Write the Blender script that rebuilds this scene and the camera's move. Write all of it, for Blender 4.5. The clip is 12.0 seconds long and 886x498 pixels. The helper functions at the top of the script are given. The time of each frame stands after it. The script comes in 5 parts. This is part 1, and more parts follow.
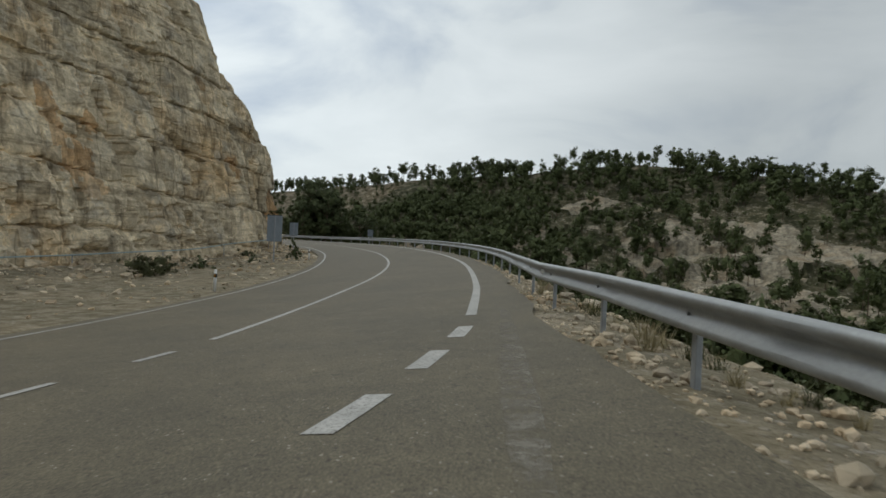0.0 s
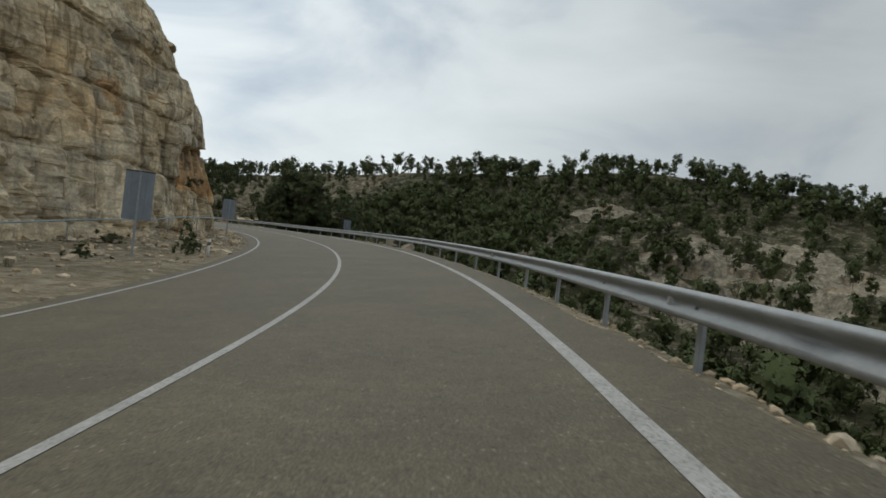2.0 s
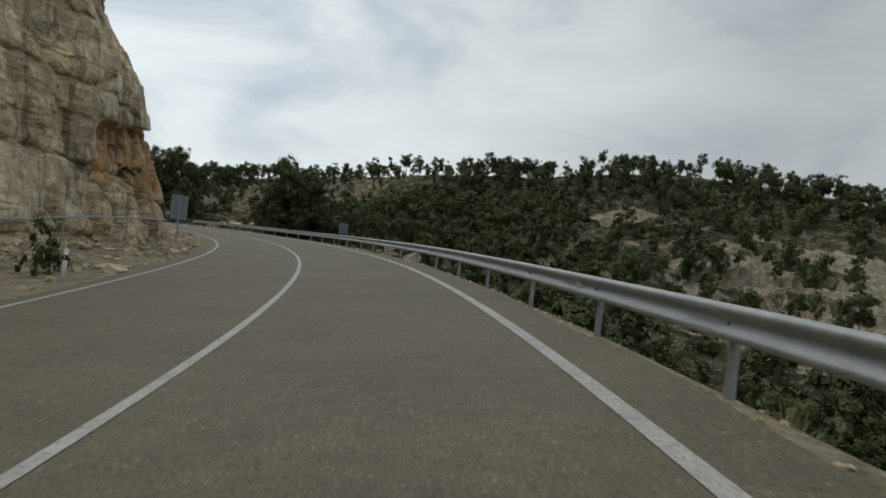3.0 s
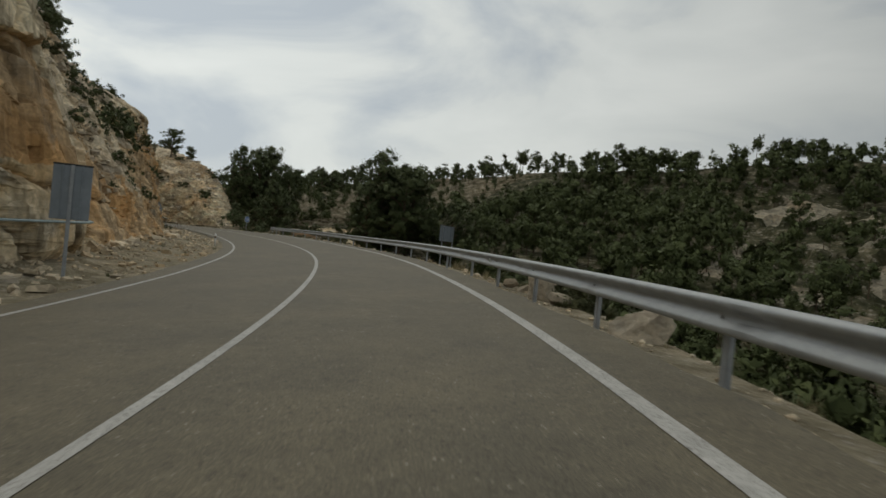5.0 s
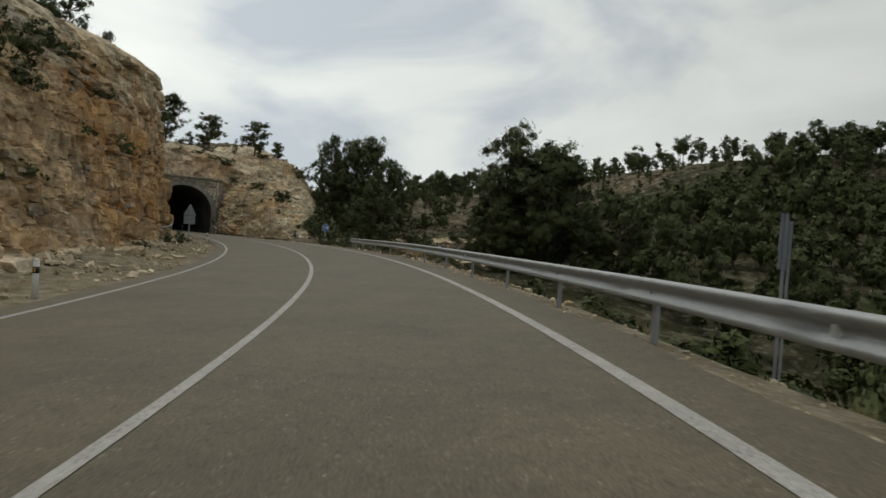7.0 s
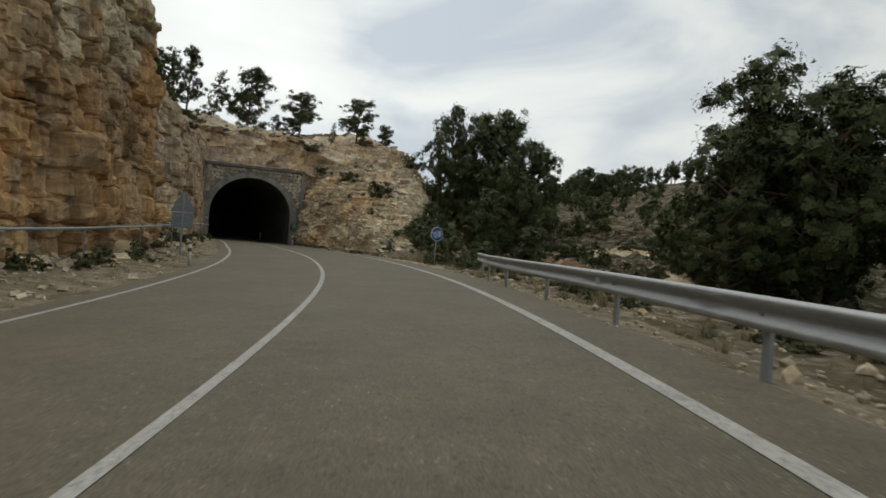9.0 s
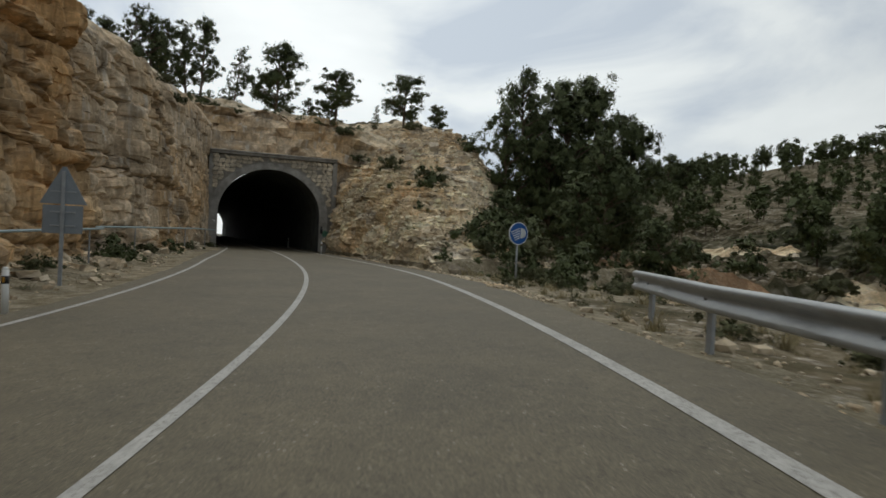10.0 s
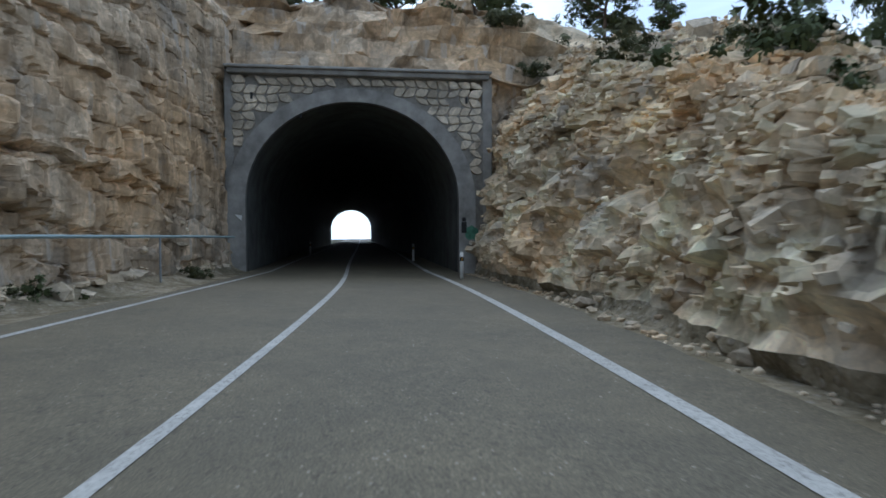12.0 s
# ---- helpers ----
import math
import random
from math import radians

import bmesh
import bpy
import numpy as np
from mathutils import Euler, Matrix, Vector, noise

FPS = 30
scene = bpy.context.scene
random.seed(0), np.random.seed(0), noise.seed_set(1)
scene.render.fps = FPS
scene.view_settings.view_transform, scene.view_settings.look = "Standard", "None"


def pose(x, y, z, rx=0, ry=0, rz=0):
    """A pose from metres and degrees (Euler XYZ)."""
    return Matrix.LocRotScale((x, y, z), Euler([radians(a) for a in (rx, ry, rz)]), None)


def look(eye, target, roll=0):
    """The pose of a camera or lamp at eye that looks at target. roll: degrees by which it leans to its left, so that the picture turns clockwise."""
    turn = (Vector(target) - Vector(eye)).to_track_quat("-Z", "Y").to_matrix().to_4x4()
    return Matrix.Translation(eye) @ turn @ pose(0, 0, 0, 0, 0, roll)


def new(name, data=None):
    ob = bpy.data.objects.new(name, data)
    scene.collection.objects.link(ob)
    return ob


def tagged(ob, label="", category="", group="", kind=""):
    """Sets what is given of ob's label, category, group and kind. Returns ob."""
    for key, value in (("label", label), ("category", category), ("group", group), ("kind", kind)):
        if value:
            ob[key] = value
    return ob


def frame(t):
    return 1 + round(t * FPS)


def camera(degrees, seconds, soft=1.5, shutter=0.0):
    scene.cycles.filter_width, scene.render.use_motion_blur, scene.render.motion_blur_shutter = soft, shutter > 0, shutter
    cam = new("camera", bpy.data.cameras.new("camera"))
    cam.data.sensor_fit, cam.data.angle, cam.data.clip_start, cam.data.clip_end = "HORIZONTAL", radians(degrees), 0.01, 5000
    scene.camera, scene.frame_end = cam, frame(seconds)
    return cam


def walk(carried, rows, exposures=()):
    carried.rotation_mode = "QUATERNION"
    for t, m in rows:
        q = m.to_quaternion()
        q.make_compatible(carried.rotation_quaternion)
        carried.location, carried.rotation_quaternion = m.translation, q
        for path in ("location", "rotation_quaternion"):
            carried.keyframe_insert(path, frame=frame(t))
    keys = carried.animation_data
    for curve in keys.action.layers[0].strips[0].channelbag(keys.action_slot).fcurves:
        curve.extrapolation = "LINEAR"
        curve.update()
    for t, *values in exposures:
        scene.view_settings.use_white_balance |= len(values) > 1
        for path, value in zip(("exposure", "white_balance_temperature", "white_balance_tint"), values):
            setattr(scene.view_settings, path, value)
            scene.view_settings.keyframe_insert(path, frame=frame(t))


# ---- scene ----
cam = camera(68.0, 12.0, soft=1.6, shutter=0.12)
# seconds, eye (x, y, z), yaw to the left, pitch up, lean to the right
PATH = [
    (0.0, 0.011, 0.592, 0.349, 0.02, -0.26, -2.43),
    (0.5, -0.141, 4.153, 0.378, 0.20, -0.78, -5.21),
    (1.0, -0.287, 9.412, 0.334, -0.08, -0.73, -6.49),
    (1.5, -0.375, 14.729, 0.398, -0.47, -0.43, -6.87),
    (2.0, -0.439, 19.494, 0.458, -0.77, -0.18, -6.57),
    (2.5, -0.526, 25.040, 0.494, -0.60, 0.28, -6.38),
    (3.0, -0.653, 30.026, 0.644, 0.10, 0.18, -6.49),
    (3.2, -0.732, 32.010, 0.720, 0.67, -0.24, -6.38),
    (4.8, -2.571, 47.352, 0.979, 8.75, -0.08, -5.89),
    (5.0, -3.184, 50.201, 1.005, 9.91, -0.40, -5.65),
    (5.5, -5.034, 57.537, 1.067, 12.81, -0.42, -5.69),
    (6.0, -7.004, 64.178, 1.121, 15.00, -0.40, -5.41),
    (6.5, -9.184, 70.737, 1.200, 17.54, -0.66, -4.92),
    (7.0, -11.531, 76.745, 1.210, 20.71, -0.55, -4.45),
    (7.2, -12.546, 79.078, 1.199, 22.12, -0.54, -4.27),
    (8.8, -22.232, 96.806, 1.284, 30.97, -0.71, -4.23),
    (9.0, -23.714, 99.058, 1.314, 32.00, -0.57, -4.18),
    (9.5, -27.566, 104.569, 1.370, 34.29, -0.56, -3.56),
    (10.0, -31.297, 109.422, 1.375, 37.01, -0.74, -2.73),
    (10.5, -35.781, 114.622, 1.363, 40.62, -0.76, -2.35),
    (11.0, -39.961, 118.939, 1.352, 43.89, -0.77, -1.74),
    (11.5, -44.775, 123.385, 1.373, 47.80, -0.83, -1.61),
    (12.0, -49.276, 126.955, 1.389, 51.57, -1.26, 0.27),
]
walk(cam, [(t, pose(x, y, z, 0, 0, yaw) @ pose(0, 0, 0, 90 + pitch) @ pose(0, 0, 0, 0, 0, -lean)) for t, x, y, z, yaw, pitch, lean in PATH],
     exposures=[(0.0, -0.10, 6380, 6), (2.5, -0.14, 6400, 6), (5.5, -0.40, 6900, 6), (7.0, -0.28, 6900, 6), (9.5, -0.17, 6750, 7), (10.5, -0.18, 6500, 7), (11.0, -0.16, 6350, 7), (11.5, 0.2, 5600, 7), (12.0, 0.40, 5150, 7)])

# ---- sky and sun: overcast, thin bright cloud ----
world = bpy.data.worlds.new("overcast_sky")
scene.world = world
world.use_nodes = True
wn, wl = world.node_tree.nodes, world.node_tree.links
wn.clear()
SUN_UP, SUN_TURN = radians(48), radians(-60)
w_out = wn.new("ShaderNodeOutputWorld")
w_bg = wn.new("ShaderNodeBackground")
w_sky = wn.new("ShaderNodeTexSky")
w_sky.sky_type, w_sky.sun_disc = "NISHITA", False
w_sky.sun_elevation, w_sky.sun_rotation = SUN_UP, SUN_TURN
w_co = wn.new("ShaderNodeTexCoord")
w_sep = wn.new("ShaderNodeSeparateXYZ")
w_map = wn.new("ShaderNodeMapping")
w_map.inputs["Scale"].default_value = (1.0, 1.0, 2.5)
w_map.inputs["Rotation"].default_value = (0.05, -0.06, 0.3)
w_n1 = wn.new("ShaderNodeTexNoise")
w_n1.inputs["Scale"].default_value, w_n1.inputs["Detail"].default_value, w_n1.inputs["Roughness"].default_value = 2.3, 6.0, 0.5
w_n1.inputs["Distortion"].default_value = 0.5
w_ramp = wn.new("ShaderNodeValToRGB")
w_ramp.color_ramp.elements[0].position, w_ramp.color_ramp.elements[0].color = 0.36, (0.40, 0.445, 0.51, 1)
w_ramp.color_ramp.elements[1].position, w_ramp.color_ramp.elements[1].color = 0.70, (0.71, 0.735, 0.75, 1)
w_mid = w_ramp.color_ramp.elements.new(0.50)
w_mid.color = (0.60, 0.63, 0.65, 1)
# the cloud is thinner and brighter towards the hidden sun
w_dot = wn.new("ShaderNodeVectorMath")
w_dot.operation = "DOT_PRODUCT"
w_dot.inputs[1].default_value = (-0.78, 0.52, 0.34)
w_glow = wn.new("ShaderNodeMapRange")
w_glow.inputs["From Min"].default_value, w_glow.inputs["From Max"].default_value = 0.2, 1.0
w_glow.inputs["To Min"].default_value, w_glow.inputs["To Max"].default_value = 0.87, 1.72
w_mul = wn.new("ShaderNodeMix")
w_mul.data_type, w_mul.blend_type = "RGBA", "MULTIPLY"
w_mul.inputs["Factor"].default_value = 1.0
w_mix = wn.new("ShaderNodeMix")
w_mix.data_type = "RGBA"
w_mix.inputs["Factor"].default_value = 0.93
w_sc = wn.new("ShaderNodeVectorMath")
w_sc.operation = "SCALE"
w_sc.inputs["Scale"].default_value = 0.09
wl.new(w_co.outputs["Generated"], w_map.inputs["Vector"])
wl.new(w_map.outputs["Vector"], w_n1.inputs["Vector"])
wl.new(w_n1.outputs["Fac"], w_ramp.inputs["Fac"])
wl.new(w_co.outputs["Generated"], w_dot.inputs[0])
wl.new(w_dot.outputs["Value"], w_glow.inputs["Value"])
wl.new(w_ramp.outputs["Color"], w_mul.inputs[6])
wl.new(w_glow.outputs["Result"], w_mul.inputs[7])
wl.new(w_sky.outputs["Color"], w_sc.inputs[0])
wl.new(w_sc.outputs["Vector"], w_mix.inputs[6])
wl.new(w_mul.outputs[2], w_mix.inputs[7])
wl.new(w_mix.outputs[2], w_bg.inputs["Color"])
w_bg.inputs["Strength"].default_value = 1.0
wl.new(w_bg.outputs["Background"], w_out.inputs["Surface"])
sun_data = bpy.data.lights.new("sun", "SUN")
sun_data.energy, sun_data.angle, sun_data.color = 0.7, radians(30), (1.0, 0.95, 0.88)
sun = new("sun", sun_data)
sun.matrix_world = look((0, 0, 60), (0 + 55 * 0.5, -55 * 0.35, 0))

# ---- materials ----
def nodes_of(name, rough=0.9, metal=0.0, spec=0.25):
    m = bpy.data.materials.new(name)
    m.use_nodes = True
    nt = m.node_tree
    b = nt.nodes["Principled BSDF"]
    b.inputs["Roughness"].default_value, b.inputs["Metallic"].default_value = rough, metal
    b.inputs["Specular IOR Level"].default_value = spec
    return m, nt.nodes, nt.links, b


def noise_node(n, l, co, scale, detail=4.0, rough=0.55, stretch=None):
    t = n.new("ShaderNodeTexNoise")
    t.inputs["Scale"].default_value, t.inputs["Detail"].default_value, t.inputs["Roughness"].default_value = scale, detail, rough
    if stretch:
        mp = n.new("ShaderNodeMapping")
        mp.inputs["Scale"].default_value = stretch
        l.new(co, mp.inputs["Vector"])
        co = mp.outputs["Vector"]
    l.new(co, t.inputs["Vector"])
    return t.outputs["Fac"]


def ramp(n, l, fac, *stops):
    r = n.new("ShaderNodeValToRGB")
    el = r.color_ramp.elements
    el[0].position, el[0].color = stops[0][0], (*stops[0][1], 1)
    el[1].position, el[1].color = stops[-1][0], (*stops[-1][1], 1)
    for p, c in stops[1:-1]:
        el.new(p).color = (*c, 1)
    l.new(fac, r.inputs["Fac"])
    return r.outputs["Color"]


def mixed(n, l, fac, a, b, mode="MIX"):
    m = n.new("ShaderNodeMix")
    m.data_type, m.blend_type = "RGBA", mode
    for sock, v in ((m.inputs["Factor"], fac), (m.inputs[6], a), (m.inputs[7], b)):
        if isinstance(v, (int, float)):
            sock.default_value = v
        elif isinstance(v, tuple):
            sock.default_value = (*v, 1)
        else:
            l.new(v, sock)
    return m.outputs[2]


def span(n, l, v, a, b, c=0.0, d=1.0):
    r = n.new("ShaderNodeMapRange")
    r.inputs["From Min"].default_value, r.inputs["From Max"].default_value = a, b
    r.inputs["To Min"].default_value, r.inputs["To Max"].default_value = c, d
    l.new(v, r.inputs["Value"])
    return r.outputs["Result"]


def bump(n, l, b, height, strength=0.5, dist=0.05):
    k = n.new("ShaderNodeBump")
    k.inputs["Strength"].default_value, k.inputs["Distance"].default_value = strength, dist
    l.new(height, k.inputs["Height"])
    l.new(k.outputs["Normal"], b.inputs["Normal"])


def place(n):
    return n.new("ShaderNodeNewGeometry").outputs["Position"]


def asphalt_material():
    m, n, l, b = nodes_of("worn_asphalt", 0.74, spec=0.45)
    p = place(n)
    fine = noise_node(n, l, p, 55.0, 3.0, 0.7)
    coarse = noise_node(n, l, p, 0.55, 5.0, 0.6)
    mid = noise_node(n, l, p, 4.0, 4.0, 0.6)
    base = ramp(n, l, fine, (0.30, (0.060, 0.050, 0.031)), (0.5, (0.126, 0.107, 0.068)), (0.66, (0.204, 0.176, 0.118)), (0.80, (0.36, 0.33, 0.27)))
    tone = ramp(n, l, coarse, (0.3, (0.80, 0.80, 0.80)), (0.7, (1.12, 1.10, 1.06)))
    c = mixed(n, l, 1.0, base, tone, "MULTIPLY")
    c = mixed(n, l, 0.5, c, ramp(n, l, mid, (0.35, (0.75, 0.75, 0.75)), (0.65, (1.1, 1.1, 1.1))), "MULTIPLY")
    v = n.new("ShaderNodeTexVoronoi")
    v.inputs["Scale"].default_value = 13.0
    l.new(p, v.inputs["Vector"])
    chips = span(n, l, v.outputs["Distance"], 0.10, 0.17, 1.0, 0.0)
    c = mixed(n, l, mixed(n, l, 1.0, chips, span(n, l, mid, 0.44, 0.60), "MULTIPLY"), c, (0.36, 0.33, 0.27))
    pits = noise_node(n, l, p, 17.0, 2.0, 0.5)
    c = mixed(n, l, 0.7, c, ramp(n, l, pits, (0.28, (0.45, 0.45, 0.45)), (0.40, (1, 1, 1))), "MULTIPLY")
    l.new(c, b.inputs["Base Color"])
    bump(n, l, b, fine, 0.35, 0.01)
    return m


def paint_material():
    m, n, l, b = nodes_of("worn_road_paint", 0.7)
    p = place(n)
    wear = noise_node(n, l, p, 30.0, 5.0, 0.75)
    big = noise_node(n, l, p, 2.5, 3.0)
    c = ramp(n, l, wear, (0.36, (0.20, 0.19, 0.17)), (0.47, (0.44, 0.43, 0.40)), (0.7, (0.58, 0.57, 0.54)))
    c = mixed(n, l, 1.0, c, ramp(n, l, big, (0.3, (0.8, 0.8, 0.8)), (0.7, (1.05, 1.05, 1.05))), "MULTIPLY")
    l.new(c, b.inputs["Base Color"])
    bump(n, l, b, wear, 0.3, 0.005)
    return m


def cell_tone(n, l, co, scale, lo, hi):
    """A tone for each ragged block."""
    v = n.new("ShaderNodeTexVoronoi")
    v.inputs["Scale"].default_value = scale
    v.inputs["Randomness"].default_value = 1.0
    l.new(co, v.inputs["Vector"])
    s = n.new("ShaderNodeSeparateColor")
    l.new(v.outputs["Color"], s.inputs["Color"])
    return ramp(n, l, s.outputs[0], (0.0, lo), (1.0, hi)), s.outputs[1]


def rock_material(name, pale, ochre, grey, ochre_at=(0.5, 0.66), bands=1.0, streak=0.5, pale_runs=0.0, cells=0.95):
    """Limestone: pale blocks, iron-stained patches, thin beds, dark run-off streaks."""
    m, n, l, b = nodes_of(name, 0.95, spec=0.15)
    p = place(n)
    wob = n.new("ShaderNodeVectorMath")
    wob.operation = "MULTIPLY_ADD"
    l.new(noise_col(n, l, p, 1.3), wob.inputs[0])
    wob.inputs[1].default_value = (1.1, 1.1, 0.5)
    l.new(p, wob.inputs[2])
    wp = wob.outputs["Vector"]
    mp = n.new("ShaderNodeMapping")
    mp.inputs["Scale"].default_value = (1.0, 1.0, cells)
    l.new(wp, mp.inputs["Vector"])
    wp = mp.outputs["Vector"]
    big = noise_node(n, l, p, 0.2, 5.0, 0.62)
    mid = noise_node(n, l, p, 0.9, 6.0, 0.65)
    fine = noise_node(n, l, p, 9.0, 7.0, 0.78)
    beds = noise_node(n, l, p, 1.0, 5.0, 0.65, (0.16, 0.16, 2.6))
    runs = noise_node(n, l, p, 1.0, 4.0, 0.6, (1.5, 1.5, 0.12))
    c = ramp(n, l, mid, (0.32, tuple(0.62 * v for v in pale)), (0.48, pale), (0.68, tuple(min(1.2 * v, 0.8) for v in pale)))
    c = mixed(n, l, ramp(n, l, big, (ochre_at[0], (0, 0, 0)), (ochre_at[1], (0.75, 0.75, 0.75))), c, ochre)
    c = mixed(n, l, ramp(n, l, noise_node(n, l, p, 0.5, 5.0, 0.7), (0.52, (0, 0, 0)), (0.68, (0.85, 0.85, 0.85))), c, grey)
    t1, d1 = cell_tone(n, l, wp, 0.55, (0.74, 0.73, 0.72), (1.14, 1.13, 1.12))
    t2, d2 = cell_tone(n, l, wp, 1.9, (0.80, 0.79, 0.77), (1.16, 1.15, 1.13))
    c = mixed(n, l, 1.0, c, t1, "MULTIPLY")
    c = mixed(n, l, 1.0, c, t2, "MULTIPLY")
    t3, d3 = cell_tone(n, l, wp, 8.0, (0.84, 0.83, 0.82), (1.14, 1.13, 1.12))
    c = mixed(n, l, 1.0, c, t3, "MULTIPLY")
    c = mixed(n, l, 0.42 * bands, c, ramp(n, l, beds, (0.36, (0.58, 0.56, 0.53)), (0.45, (1, 1, 1)), (0.7, (1.10, 1.08, 1.02))), "MULTIPLY")
    c = mixed(n, l, streak, c, ramp(n, l, runs, (0.34, (0.45, 0.44, 0.42)), (0.5, (1, 1, 1))), "MULTIPLY")
    c = mixed(n, l, 0.42, c, ramp(n, l, fine, (0.32, (0.60, 0.59, 0.57)), (0.48, (1, 1, 1)), (0.72, (1.3, 1.28, 1.22))), "MULTIPLY")
    # thin cracks along the beds and down the joints
    for stretch, amount in (((0.05, 0.05, 0.5), 0.5 * bands), ((0.36, 0.36, 0.045), 0.62 * bands)):
        q = n.new("ShaderNodeMath")
        q.operation = "SUBTRACT"
        q.inputs[1].default_value = 0.5
        l.new(noise_node(n, l, p, 1.0, 4.0, 0.55, stretch), q.inputs[0])
        q2 = n.new("ShaderNodeMath")
        q2.operation = "ABSOLUTE"
        l.new(q.outputs[0], q2.inputs[0])
        c = mixed(n, l, amount, c, ramp(n, l, span(n, l, q2.outputs[0], 0.0, 0.02), (0.1, (0.36, 0.34, 0.31)), (0.9, (1, 1, 1))), "MULTIPLY")
    if pale_runs:
        lines = noise_node(n, l, p, 1.0, 2.0, 0.5, (2.6, 2.6, 0.1))
        c = mixed(n, l, ramp(n, l, lines, (0.60, (0, 0, 0)), (0.66, (pale_runs, pale_runs, pale_runs))), c, (0.56, 0.52, 0.46))
    l.new(c, b.inputs["Base Color"])
    h = mixed(n, l, 0.5, fine, mixed(n, l, 0.5, d3, d2))
    bump(n, l, b, mixed(n, l, 0.3, h, beds), 1.0, 0.045)
    return m


def noise_col(n, l, co, scale):
    t = n.new("ShaderNodeTexNoise")
    t.inputs["Scale"].default_value, t.inputs["Detail"].default_value = scale, 3.0
    l.new(co, t.inputs["Vector"])
    return t.outputs["Color"]


def soil_material(name, a, b_, c_, scale=1.0, stones=0.5):
    m, n, l, b = nodes_of(name, 0.97, spec=0.1)
    p = place(n)
    big = noise_node(n, l, p, 0.12 * scale, 5.0, 0.6)
    mid = noise_node(n, l, p, 0.9 * scale, 6.0, 0.7)
    fine = noise_node(n, l, p, 9.0 * scale, 5.0, 0.75)
    c = ramp(n, l, mid, (0.33, a), (0.5, b_), (0.66, c_))
    c = mixed(n, l, 0.6, c, ramp(n, l, big, (0.35, (0.6, 0.62, 0.55)), (0.65, (1.15, 1.1, 1.0))), "MULTIPLY")
    v = n.new("ShaderNodeTexVoronoi")
    v.inputs["Scale"].default_value = 3.5 * scale
    l.new(p, v.inputs["Vector"])
    st = span(n, l, v.outputs["Distance"], 0.25, 0.4, 1.0, 0.0)
    c = mixed(n, l, mixed(n, l, 1.0, st, span(n, l, mid, 0.42, 0.6, 0.0, stones), "MULTIPLY"), c, (0.42, 0.38, 0.32))
    c = mixed(n, l, 0.8, c, ramp(n, l, fine, (0.3, (0.55, 0.53, 0.5)), (0.6, (1.1, 1.1, 1.1))), "MULTIPLY")
    l.new(c, b.inputs["Base Color"])
    bump(n, l, b, mixed(n, l, 0.5, fine, st), 0.8, 0.06)
    return m


def leaf_material(name, dark, light, gaps=0.0):
    """Needles or leaves; gaps: how many to the metre break up each spray."""
    m, n, l, b = nodes_of(name, 0.75, spec=0.2)
    r = n.new("ShaderNodeNewGeometry").outputs["Random Per Island"]
    p = place(n)
    if gaps:
        l.new(span(n, l, noise_node(n, l, p, gaps, 2.0, 0.6), 0.455, 0.475), b.inputs["Alpha"])
    k = mixed(n, l, 0.72, r, noise_node(n, l, p, 0.9, 4.0, 0.65))
    l.new(ramp(n, l, k, (0.2, dark), (0.85, light)), b.inputs["Base Color"])
    return m


def plain_material(name, col, rough=0.6, metal=0.0, vary=0.25, scale=6.0, spec=0.3, bumpy=0.1):
    m, n, l, b = nodes_of(name, rough, metal, spec)
    p = place(n)
    k = noise_node(n, l, p, scale, 5.0, 0.65)
    lo, hi = tuple(v * (1 - vary) for v in col), tuple(min(v * (1 + vary), 0.95) for v in col)
    l.new(ramp(n, l, k, (0.3, lo), (0.7, hi)), b.inputs["Base Color"])
    if bumpy:
        bump(n, l, b, noise_node(n, l, p, scale * 6, 3.0), bumpy, 0.01)
    return m


def steel_material():
    m, n, l, b = nodes_of("galvanised_steel", 0.42, 0.75, 0.5)
    p = place(n)
    k = noise_node(n, l, p, 3.0, 5.0, 0.7)
    g = noise_node(n, l, p, 40.0, 3.0, 0.6)
    c = ramp(n, l, k, (0.3, (0.30, 0.31, 0.31)), (0.7, (0.44, 0.45, 0.45)))
    c = mixed(n, l, 0.4, c, ramp(n, l, g, (0.3, (0.7, 0.7, 0.7)), (0.7, (1.1, 1.1, 1.1))), "MULTIPLY")
    l.new(c, b.inputs["Base Color"])
    l.new(span(n, l, k, 0.3, 0.7, 0.42, 0.62), b.inputs["Roughness"])
    return m


def dust_material():
    """Pale dust lying thin and patchy on the asphalt."""
    m, n, l, b = nodes_of("pale_dust", 0.95, spec=0.1)
    p = place(n)
    l.new(ramp(n, l, noise_node(n, l, p, 20.0, 4.0, 0.7), (0.3, (0.22, 0.20, 0.165)), (0.7, (0.36, 0.335, 0.285))), b.inputs["Base Color"])
    l.new(span(n, l, noise_node(n, l, p, 5.0, 6.0, 0.75), 0.42, 0.62, 0.0, 0.7), b.inputs["Alpha"])
    return m


